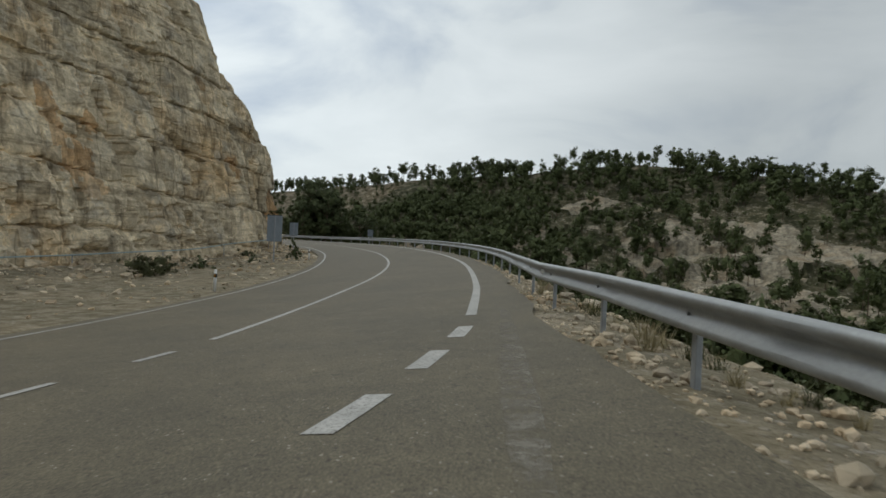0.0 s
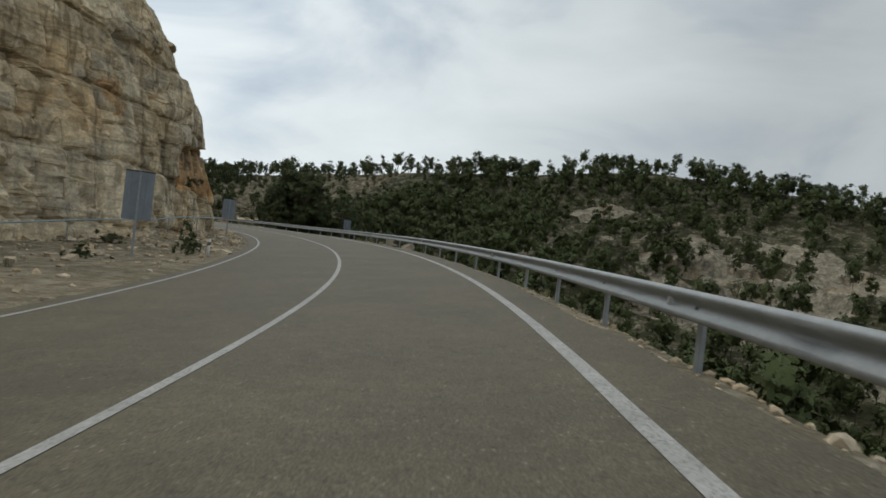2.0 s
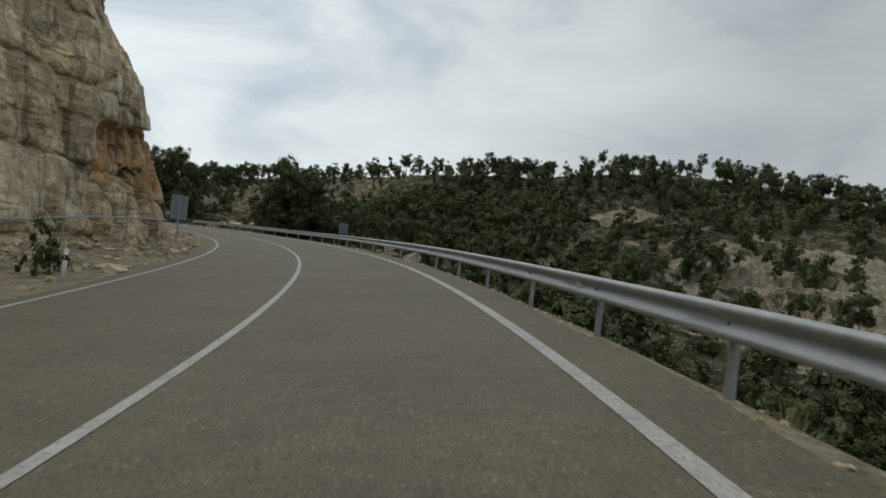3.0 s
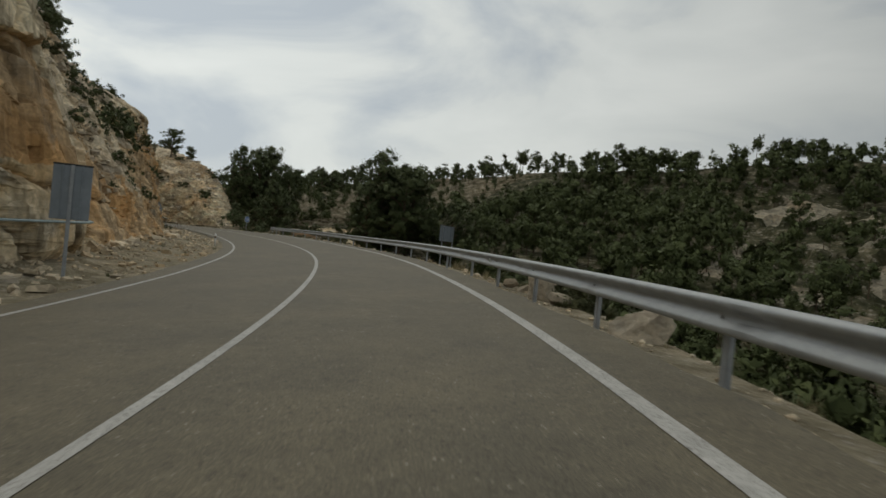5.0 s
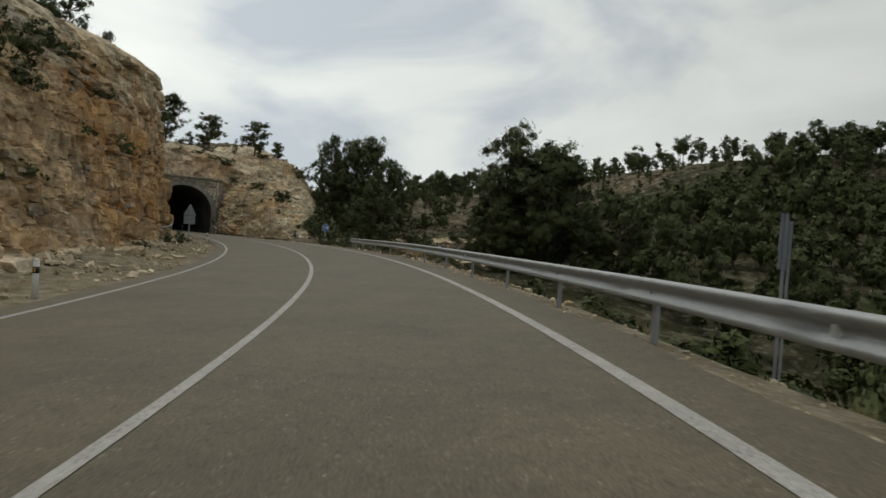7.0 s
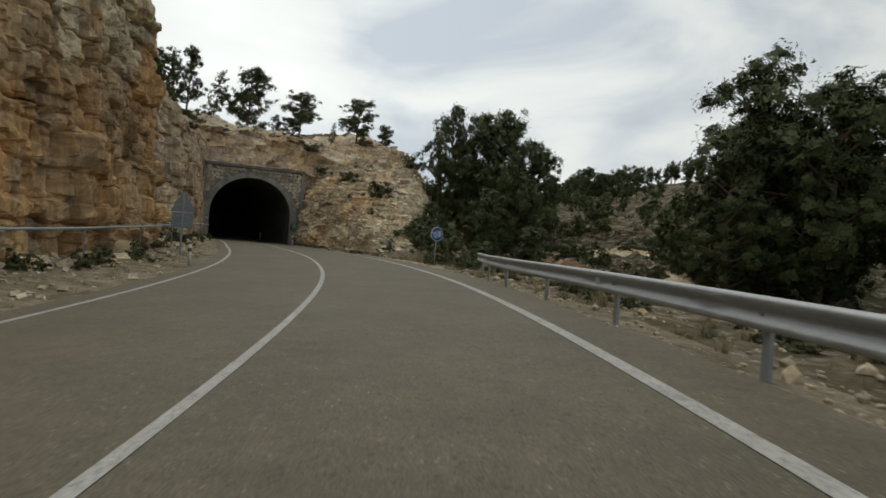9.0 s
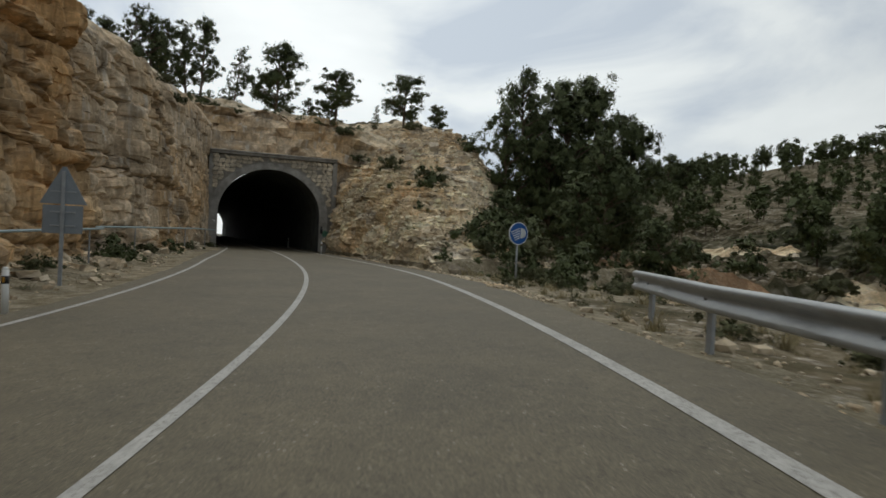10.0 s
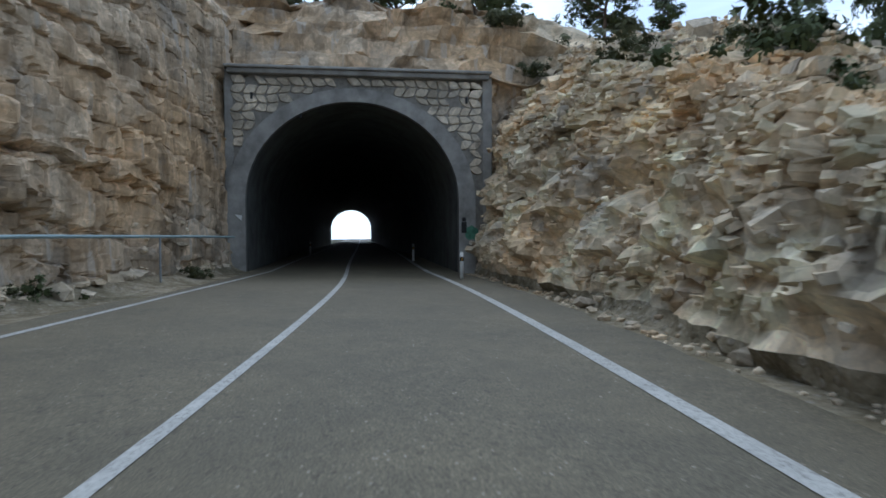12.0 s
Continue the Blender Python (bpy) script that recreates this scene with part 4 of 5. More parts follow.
# weep holes aren't cut: black blocks carry the shade of their openings as colour
for sx_, zz in ((-2.9, 5.75), (-1.4, 5.2), (0.5, 5.75), (2.2, 5.2), (3.9, 5.75), (3.2, 4.4), (-2.6, 4.5), (-3.2, 3.2)):
    bm = bmesh.new()
    box(bm, (0.07, 0.12, 0.2), pose(sx_, -0.05, zz))
    part("weep_hole_shade", bm, BLACK, tunnel, "black block for the shade in a weep hole slot")

bm = bmesh.new()
tri3 = [bm.verts.new((x, y, z)) for y in (-0.19, -0.165) for x, z in ((-0.11, 0.1), (0.12, 0.06), (0.1, -0.1))]
bm.faces.new(tri3[:3]), bm.faces.new(tri3[5:2:-1])
for k in range(3):
    bm.faces.new((tri3[k], tri3[3 + k], tri3[3 + (k + 1) % 3], tri3[(k + 1) % 3]))
bmesh.ops.recalc_face_normals(bm, faces=bm.faces)
mk = part("marker", bm, WHITE, tunnel, "small white triangular marker")
mk.matrix_local = pose(OPEN_X - OPEN_HALF - 0.22, 0, 1.95)
bm = bmesh.new()
box(bm, (0.16, 0.06, 0.36), pose(OPEN_X + OPEN_HALF + 0.16, -0.18, 1.62), 0.01)
box(bm, (0.12, 0.05, 0.12), pose(OPEN_X + OPEN_HALF + 0.16, -0.185, 1.88), 0.01)
part("junction_box", bm, BLACK, tunnel, "small dark box on the jamb")
bm = bmesh.new()
rg_ = random.Random(9)
blot = [bm.verts.new((OPEN_X + OPEN_HALF + 0.42 + 0.27 * math.cos(a) * rg_.uniform(0.7, 1.1), -0.166, 1.45 + 0.27 * math.sin(a) * rg_.uniform(0.6, 1.1))) for a in np.linspace(0, 2 * math.pi, 17)[:-1]]
bm.faces.new(blot)
part("graffiti_patch", bm, GREEN, tunnel, "faded green paint patch")

# ---- crash barrier ----
RAIL = knots((-50, 9.0), (-10, 6.8), (3.3, 5.75), (5.6, 5.5), (8.8, 5.25), (13, 4.85), (20, 4.7), (35, 4.65), (46, 4.5), (64, 4.45), (79, 4.58), (87, 4.7), (122, 4.65), (126, 4.95), (129.6, 5.6))
RAIL_TOP = knots((-50, 0.64), (4, 0.65), (11, 0.65), (18, 0.67), (24, 0.69), (133, 0.70))
w_prof = [(-0.012, 0.0), (0.022, -0.012), (0.04, -0.03), (0.04, -0.075), (-0.035, -0.125), (-0.042, -0.155), (-0.035, -0.185), (0.04, -0.235), (0.04, -0.28), (0.022, -0.30), (-0.012, -0.312)]
barrier = tagged(new("crash_barrier"), "galvanised steel W-beam crash barrier along the road's outer edge", "crash barrier")


def rail_section(s0, s1):
    q = np.linspace(s0, s1 + 0.12, 9)
    prof = np.array(w_prof)
    rows = []
    for thick in (0.0, 0.006):
        rows.append(np.stack([at(q, RAIL(q) - x + thick) + np.stack([0 * q, 0 * q, RAIL_TOP(q) + z], -1) for x, z in prof], 1))
    n = len(prof)
    a, b = rows[0].reshape(-1, 3), rows[1].reshape(-1, 3)
    fa = grid_faces(9, n)
    fb = fa[:, ::-1] + len(a)
    rim = []
    for j in (0, n - 1):
        for i in range(8):
            p0, p1 = i * n + j, (i + 1) * n + j
            rim.append((p0, p1, p1 + len(a), p0 + len(a)))
    for i in (0, 8):
        for j in range(n - 1):
            p0, p1 = i * n + j, i * n + j + 1
            rim.append((p0, p1, p1 + len(a), p0 + len(a)))
    return np.concatenate([a, b]), np.concatenate([fa, fb, np.array(rim)])


for s0 in np.arange(-36, 129, 4.0):
    v, f = rail_section(s0, min(s0 + 4.0, 129.6))
    me = mesh_of("beam", v, f, STEEL, True)
    ob = new("beam", me)
    ob.parent = barrier
bm = bmesh.new()
box(bm, (0.055, 0.12, 1.3), pose(0, 0, 0.1), 0.008)
box(bm, (0.05, 0.10, 0.24), pose(-0.035, 0, 0.62), 0.01)
post_me = bpy.data.meshes.new("post")
bm.to_mesh(post_me)
bm.free()
post_me.materials.append(POSTSTEEL)
bm = bmesh.new()
cyl(bm, 0.018, 0.014, 0.02, pose(-0.085, 0, 0.64, 0, 90, 0), 8)
bolt_me = bpy.data.meshes.new("bolt")
bm.to_mesh(bolt_me)
bm.free()
bolt_me.materials.append(STEEL)
bm = bmesh.new()
box(bm, (0.05, 0.012, 0.09), pose(0, 0, 0), 0.004)
box(bm, (0.012, 0.012, 0.05), pose(0.03, 0, 0))
refl_me = bpy.data.meshes.new("reflector")
bm.to_mesh(refl_me)
bm.free()
refl_me.materials.append(WHITE)
posts = [5.7 + 3.6 * j for j in range(-11, 0)] + [5.7, 8.8, 12.0, 15.2, 18.9, 22.5, 26.1, 29.5, 32.7, 35.7, 39.0, 42.4, 46.0] + [49.5 + 3.5 * j for j in range(7)] + [74.8, 79.1] + [83.0 + 4.01 * j for j in range(11)] + [126.2, 129.0]
for i, s0 in enumerate(posts):
    b = at(s0, float(RAIL(s0)) + 0.11)
    p = new("post", post_me)
    p.parent = barrier
    p.matrix_local = pose(b[0], b[1], b[2] + float(RAIL_TOP(s0)) - 0.82, 0, 0, heading(s0))
    q = new("bolt", bolt_me)
    q.parent = p
    if i % 4 == 1:
        c = at(s0 + 0.6, float(RAIL(s0 + 0.6)) - 0.02)
        r = new("reflector", refl_me)
        r.parent = barrier
        r.matrix_local = pose(c[0], c[1], c[2] + float(RAIL_TOP(s0)) - 0.155, 0, 0, heading(s0))


# ---- signs, posts and pipe ----
def foot_z(s, lat):
    return cliff_ground(s, -lat) if lat < 0 else float(rough_ground(np.array([float(s)]), np.array([float(lat)]))[0][0])


def delineator(s, lat, tall=0.72, lean=0.0):
    d = tagged(new("delineator"), "white plastic roadside delineator post with a black band", "delineator", "roadside delineators")
    b = at(s, lat)
    d.matrix_world = pose(b[0], b[1], foot_z(s, lat) - 0.03 if abs(lat) > 4.2 else b[2], 0, lean, heading(s))
    bm = bmesh.new()
    cyl(bm, 0.055, 0.05, tall, pose(0, 0, tall / 2), 10)
    bmesh.ops.create_uvsphere(bm, u_segments=10, v_segments=5, radius=0.05, matrix=pose(0, 0, tall))
    part("post", bm, WHITE, d, smooth=True)
    bm = bmesh.new()
    cyl(bm, 0.058, 0.055, 0.12, pose(0, 0, tall * 0.78), 10)
    band = part("band", bm, BLACK, d, "dark band", True)
    bm = bmesh.new()
    box(bm, (0.03, 0.012, 0.08), pose(0, -0.056, tall * 0.78), 0.003)
    part("reflector", bm, AMBER, band, "small amber reflector")
    return d


for s0, l0 in ((22.3, -5.0), (46.2, -4.9), (92.3, -4.7), (130.5, -4.4), (165.3, 3.25), (177.0, 2.8), (186, -2.5)):
    delineator(s0, l0, lean=random.uniform(-2, 2))


def panel_sign(s, lat, wide, tall, top, turn=0.0, posts_at=(0.0,), label=""):
    g = tagged(new("road_sign"), label, "road sign", "sign backs")
    b = at(s, lat)
    z0 = foot_z(s, lat)
    g.matrix_world = pose(b[0], b[1], z0, 0, 0, heading(s) + turn)
    h = top - z0
    bm = bmesh.new()
    box(bm, (wide, 0.03, tall), pose(0, 0, h - tall / 2), 0.008)
    panel = part("panel", bm, SIGNBACK, g, "dull grey metal back")
    for x in (-wide / 4, wide / 4):
        bm = bmesh.new()
        box(bm, (0.035, 0.03, tall * 0.98), pose(x, -0.03, h - tall / 2), 0.004)
        part("stiffener", bm, SIGNBACK, panel)
    bm = bmesh.new()
    box(bm, (wide * 1.02, 0.05, 0.04), pose(0, 0, h), 0.005)
    part("rim", bm, BLACK, panel, "dark top rim")
    for x in posts_at:
        bm = bmesh.new()
        box(bm, (0.08, 0.05, h + 0.3), pose(x, -0.06, h / 2 - 0.16), 0.006)
        part("post", bm, POSTSTEEL, g)
    return g


panel_sign(43.9, -7.0, 0.92, 1.66, 1.84, 12, (0.0,), "tall grey bend sign seen from behind, before the cliff")
panel_sign(67.6, -5.6, 0.82, 1.28, 2.0, 12, (0.0,), "grey bend sign seen from behind, at the cliff's corner")
panel_sign(90.4, 8.7, 2.6, 0.95, 2.15, 53, (-1.0, 1.0), "wide grey sign panel on two posts below the barrier")


def warning_back(s, lat, apex):
    g = tagged(new("road_sign"), "triangular warning sign with plate below, seen from behind", "road sign", "sign backs")
    b = at(s, lat)
    z0 = foot_z(s, lat)
    g.matrix_world = pose(b[0], b[1], z0, 0, 0, heading(s) + 6)
    h = apex - z0
    bm = bmesh.new()
    tri = [bm.verts.new((x, y, z)) for y in (-0.012, 0.012) for x, z in ((-0.47, h - 0.82), (0.47, h - 0.82), (0.04, h), (-0.04, h))]
    bm.faces.new(tri[:4]), bm.faces.new(tri[7:3:-1])
    for i in range(4):
        bm.faces.new((tri[i], tri[4 + i], tri[4 + (i + 1) % 4], tri[(i + 1) % 4]))
    bmesh.ops.recalc_face_normals(bm, faces=bm.faces)
    part("triangle", bm, SIGNBACK, g, "grey back of the triangle")
    bm = bmesh.new()
    box(bm, (0.8, 0.025, 0.62), pose(0, 0, h - 1.16), 0.006)
    part("plate", bm, SIGNBACK, g, "grey back of the plate")
    bm = bmesh.new()
    box(bm, (0.08, 0.05, h + 0.2), pose(0, -0.045, h / 2 - 0.2), 0.006)
    part("post", bm, POSTSTEEL, g)
    for z in (h - 0.55, h - 1.0, h - 1.3):
        bm = bmesh.new()
        box(bm, (0.5, 0.03, 0.035), pose(0, -0.02, z), 0.003)
        part("clamp", bm, POSTSTEEL, g)


warning_back(135.6, -5.3, 2.6)


def headlamp_sign(s, lat, mid, dia):
    g = tagged(new("road_sign"), "round blue sign with a white dipped-headlamp symbol", "road sign")
    b = at(s, lat)
    z0 = foot_z(s, lat)
    g.matrix_world = pose(b[0], b[1], z0, 0, 0, heading(s) + 15)
    h, r = mid - z0, dia / 2
    bm = bmesh.new()
    cyl(bm, r, r, 0.03, pose(0, 0, h, 90), 40)
    part("rim", bm, SIGNWHITE, g, "thin white rim")
    bm = bmesh.new()
    cyl(bm, r * 0.93, r * 0.93, 0.034, pose(0, -0.002, h, 90), 40)
    face = part("face", bm, BLUE, g, "blue reflective face")
    # lamp: a half round, its flat side towards five slanting beams
    bm = bmesh.new()
    pts_ = [(0.10, -0.23)] + [(0.14 + 0.25 * math.cos(a), 0.23 * math.sin(a)) for a in np.linspace(-math.pi / 2, math.pi / 2, 14)] + [(0.10, 0.23)]
    vs = [bm.verts.new((x * dia, -0.0205, h + (z + 0.02) * dia)) for x, z in pts_]
    bm.faces.new(vs)
    bmesh.ops.solidify(bm, geom=bm.faces[:], thickness=-0.003)
    part("lamp_symbol", bm, SIGNWHITE, face, "white half-round lamp")
    for i in range(5):
        z = 0.20 - i * 0.095
        ln = 0.50 - 0.055 * i
        bm = bmesh.new()
        box(bm, (ln * dia, 0.004, 0.042 * dia), pose((0.075 - ln / 2) * dia, -0.021, h + (z - 0.06) * dia, 0, -22, 0))
        part("beam_symbol", bm, SIGNWHITE, face, "white slanting beam")
    bm = bmesh.new()
    cyl(bm, 0.036, 0.036, h + 0.4, pose(0, 0.045, h / 2 - 0.2), 10)
    part("post", bm, POSTSTEEL, g, smooth=True)
    for z in (h - 0.18, h + 0.18):
        bm = bmesh.new()
        box(bm, (0.2, 0.05, 0.03), pose(0, 0.03, z), 0.003)
        part("clamp", bm, POSTSTEEL, g)


headlamp_sign(140.7, 6.8, 1.72, 0.74)



def pipe_run(s0, s1):
    sp = np.arange(s0, s1, 1.0)
    sag = np.abs(np.sin(sp * 0.35)) * 0.09
    pz = np.array([cliff_ground(q, FOOT(q) - 0.3) for q in sp]) + knots((-30, 0.45), (40, 0.6), (60, 1.1), (110, 0.9), (135, 1.0), (168, 1.05))(sp) - sag
    pz = np.convolve(np.pad(pz, 5, mode="edge"), np.ones(11) / 11, "valid")
    pp = at(sp, -(FOOT(sp) - 0.5 - 0.25 * vnoise(sp * 0.2, 3.0)))
    pp[:, 2] = pz
    v, f = tube(pp, 0.035, 7)
    pipe = new("pipe", mesh_of("pipe", v, f, CABLE, True))
    tagged(pipe, "thin pale pipe strung along the cliff's foot", "pipe")
    for i in range(2, len(sp), 7):
        bm = bmesh.new()
        hgt = max(0.3, pp[i, 2] - cliff_ground(sp[i], float(FOOT(sp[i])) - 0.6) + 0.1)
        cyl(bm, 0.025, 0.025, hgt, pose(*pp[i].tolist()) @ pose(0, 0, -hgt / 2 + 0.03), 6)
        part("bracket", bm, POSTSTEEL, pipe)


pipe_run(-30, 74)
pipe_run(118, 168)

# ---- plants ----
def sprays(centres, size, rng, out, aspect, loose):
    """Small needle sprays, lying loosely across the given outward ways, their front outwards."""
    n = len(centres)
    out = out / (np.linalg.norm(out, axis=1)[:, None] + 1e-9)
    side = out + loose * rng.normal(size=(n, 3))
    a = np.cross(side, rng.normal(size=(n, 3)))
    a /= np.linalg.norm(a, axis=1)[:, None] + 1e-9
    b = np.cross(side, a)
    b /= np.linalg.norm(b, axis=1)[:, None] + 1e-9
    s = size * rng.uniform(0.6, 1.4, size=(n, 1))
    a, b = a * s, b * s * aspect
    back = (np.cross(a, b) * out).sum(1) < 0
    b[back] *= -1
    v = np.stack([centres - a, centres - b, centres + a, centres + b], 1).reshape(-1, 3)
    return v, np.arange(4 * n).reshape(n, 4), np.repeat(out, 4, 0)


def foliage(rng, c, r, squash, inner, outer, leaf, deep=0.6, slim=0.42):
    """Tufts of needles: broad sprays deep inside, fine ones over the surface. Verts, triangles and normals."""
    c, r = np.asarray(c, float), np.asarray(r, float)
    mid = c.mean(0)
    vs, fs, ns, off = [], [], [], 0
    for each, low, high, size, aspect, loose in ((inner, 0.15, 0.65, deep, 0.8, 0.5), (outer, 0.5, 1.22, leaf, slim, 0.8)):
        d = rng.normal(size=(len(c) * each, 3))
        d /= np.linalg.norm(d, axis=1)[:, None]
        k = np.repeat(r, each)[:, None]
        p = np.repeat(c, each, 0) + d * k * rng.uniform(low, high, size=(len(d), 1)) * np.array((1, 1, squash))
        whole = p - mid
        whole /= np.linalg.norm(whole, axis=1)[:, None] + 1e-9
        v, f, n = sprays(p, k * size, rng, 0.8 * d + 0.95 * whole + np.array((0, 0, 0.25)), aspect, loose)
        vs.append(v), fs.append(f + off), ns.append(n)
        off += len(v)
    f = np.concatenate(fs)
    return np.concatenate(vs), np.concatenate([f[:, [0, 1, 2]], f[:, [0, 2, 3]]]), np.concatenate(ns)


def pine_template(seed, tall, wide, clear, lobes_n, each, leaf):
    """An Aleppo pine: tapered leaning trunk, limbs and an open, ragged crown. clear: share of bare trunk."""
    rng = np.random.default_rng(seed)
    bend = rng.normal(size=2) * 0.05 * tall
    zt = np.linspace(-0.3, tall * 0.93, 9)
    k = np.clip(zt / tall, 0, 1)
    trunk = np.column_stack([bend[0] * k ** 1.6 + 0.03 * tall * np.sin(3 * k), bend[1] * k ** 1.6, zt])
    r0 = 0.021 * tall
    tv, tf = tube(trunk, r0 * (1 - 0.85 * k), 7)
    mv, mf, centres, radii = [tv], [tf], [], []
    off = len(tv)
    for i in range(lobes_n):
        h = clear + (0.97 - clear) * ((i + rng.uniform(0, 1)) / lobes_n)
        prof = math.sin(math.pi * min(1, max(0.12, (h - clear) / (1.02 - clear))) ** 0.75) ** 0.7
        reach = wide * 0.5 * max(0.18, prof) * rng.uniform(0.45, 1.0)
        a = rng.uniform(0, 2 * math.pi)
        base = np.array([np.interp(h * tall, zt, trunk[:, j]) for j in range(3)])
        tip = base + np.array([math.cos(a) * reach, math.sin(a) * reach, tall * rng.uniform(0.01, 0.09)])
        mid = (base + tip) / 2 + np.array([0, 0, -0.02 * tall])
        bv, bf = tube(np.stack([base - (0, 0, 0.06 * tall), mid, tip]), np.array([0.45, 0.3, 0.1]) * r0, 5)
        mv.append(bv), mf.append(bf + off)
        off += len(bv)
        for q, w in ((tip, 1.0), (0.45 * base + 0.55 * tip, 0.8)):
            centres.append(q + rng.normal(size=3) * 0.03 * tall)
            radii.append(wide * rng.uniform(0.14, 0.26) * w)
    # each bough carries a cluster of small tufts
    c, r = np.array(centres), np.array(radii)
    m = 4
    d = rng.normal(size=(len(c) * m, 3))
    d /= np.linalg.norm(d, axis=1)[:, None]
    tufts = np.repeat(c, m, 0) + d * np.repeat(r, m)[:, None] * rng.uniform(0.35, 1.0, size=(len(d), 1)) * np.array((1, 1, 0.7))
    v, f, nrm = foliage(rng, tufts, np.repeat(r, m) * rng.uniform(0.34, 0.6, len(d)), 0.75, 9, each, leaf, 0.46, 0.32)
    return mesh_of("trunk", np.concatenate(mv), np.concatenate(mf), BARK, True), mesh_of("crown", v, f, PINE, normals=nrm)


def bush_template(seed, mat, squash=0.75, inner=7, outer=17, leaf=0.4):
    rng = np.random.default_rng(seed)
    c = rng.normal(size=(24, 3)) * (0.30, 0.30, 0.17) + (0, 0, 0.32)
    c[:, 2] = np.abs(c[:, 2])
    v, f, nrm = foliage(rng, c, rng.uniform(0.10, 0.2, 24), squash, inner, outer, leaf)
    v[:, 2] = np.maximum(v[:, 2], 0.0)
    return mesh_of("leaves", v, f, mat, normals=nrm)


def tuft_mesh(seed, mat, n=46):
    rng = np.random.default_rng(seed)
    v, f = [], []
    for i in range(n):
        a, lean, h = rng.uniform(0, 6.28), rng.uniform(0.3, 1.5), rng.uniform(0.4, 1.0)
        b = rng.normal(size=2) * 0.16
        w = 0.022
        d = np.array([math.cos(a), math.sin(a)])
        t = b + d * lean * h * 0.6
        v += [(b[0] - w * d[1], b[1] + w * d[0], 0), (b[0] + w * d[1], b[1] - w * d[0], 0), (t[0], t[1], h)]
        f.append((3 * i, 3 * i + 1, 3 * i + 2))
    return np.array(v), np.array(f)


PINES = [pine_template(11, 1.0, 0.62, 0.20, 24, 30, 0.24), pine_template(12, 1.0, 0.76, 0.24, 26, 30, 0.24), pine_template(13, 1.0, 0.56, 0.12, 24, 30, 0.24),
         pine_template(14, 1.0, 0.66, 0.12, 32, 34, 0.21), pine_template(15, 1.0, 0.74, 0.10, 34, 34, 0.21), pine_template(16, 1.0, 0.64, 0.06, 38, 40, 0.19), pine_template(17, 1.0, 0.68, 0.05, 38, 40, 0.19)]
BUSHES = [bush_template(21, SCRUB), bush_template(22, SCRUB), bush_template(23, PINE, 0.9), bush_template(24, SCRUB, 0.8, 12, 50, 0.2), bush_template(25, PINE, 0.85, 12, 50, 0.2)]


def over_z(s, lat):
    if s > 168.8:
        return float(over_tunnel(np.array([float(s)]), np.array([float(lat)]))[0])
    return foot_z(s, lat)


def pine(s, lat, tall, kind, turn, label, wide=1.0, z=None):
    g = tagged(new("pine_tree"), label, "pine tree", "pines")
    b = at(s, lat)
    g.matrix_world = pose(b[0], b[1], (over_z(s, lat) if z is None else z) - 0.1, 0, 0, turn) @ Matrix.Diagonal((tall * wide, tall * wide, tall, 1))
    for nm, me in zip(("trunk", "crown"), PINES[kind]):
        o = new(nm, me)
        o.parent = g
    return g


def bush(s, lat, size, kind, turn, z=None, tall=0.9, label="low rounded evergreen shrub on stony ground"):
    g = tagged(new("shrub", BUSHES[kind]), label, "shrub", "roadside shrubs")
    b = at(s, lat)
    g.matrix_world = pose(b[0], b[1], (over_z(s, lat) if z is None else z) - 0.05, 0, 0, turn) @ Matrix.Diagonal((size, size, size * tall, 1))
    return g


# pines on the hill above the tunnel
SPARSE = "slender pine with an open crown on the hill above the tunnel"
for s0, l0, top, kind, turn, w in ((187, 2.4, 18.8, 1, 10, 1.0), (185, -1.4, 17.6, 2, 80, 0.75), (183, -4.3, 19.2, 0, 40, 0.75), (183.6, -5.4, 19.0, 2, 220, 0.8), (181, -6.9, 17.8, 3, 200, 0.95), (179, -8.1, 17.2, 3, 20, 0.9), (177, -9.8, 17.6, 2, 130, 0.8),
                                   (184, 7.6, 16.6, 1, 90, 1.15), (185, 11.6, 13.9, 2, 60, 0.6), (182.5, 13.8, 16.4, 1, 300, 1.2), (181, 16.8, 12.2, 4, 10, 1.2), (186, 5.4, 14.0, 3, 0, 1.0), (192, -16, 21.0, 2, 95, 1.0), (182, -18, 20.5, 3, 170, 0.9), (188, -12.5, 19.5, 0, 55, 1.0),
                                   (215, 72.3, 18.0, 0, 10, 1.2), (214, 76, 17.0, 1, 70, 1.1), (215, 80.4, 17.0, 1, 150, 1.1), (216, 86.7, 18.4, 0, 200, 1.1), (217, 91, 17.0, 3, 20, 1.0),
                                   (154.2, -11.0, 17.4, 3, 30, 0.8), (148.5, -15.0, 19.5, 2, 75, 0.9), (140.7, -16.5, 20.5, 0, 140, 0.9), (136.5, -18.0, 21.5, 3, 10, 1.0), (124.9, -19.0, 17.6, 0, 280, 1.0), (108.4, -17.0, 15.4, 3, 60, 1.0), (102.3, -18.5, 15.0, 0, 160, 1.0), (97.4, -17.5, 13.6, 3, 20, 1.0)):
    g0 = over_z(s0, l0)
    pine(s0, l0, max(2.5, top - g0), kind, turn, SPARSE, w)
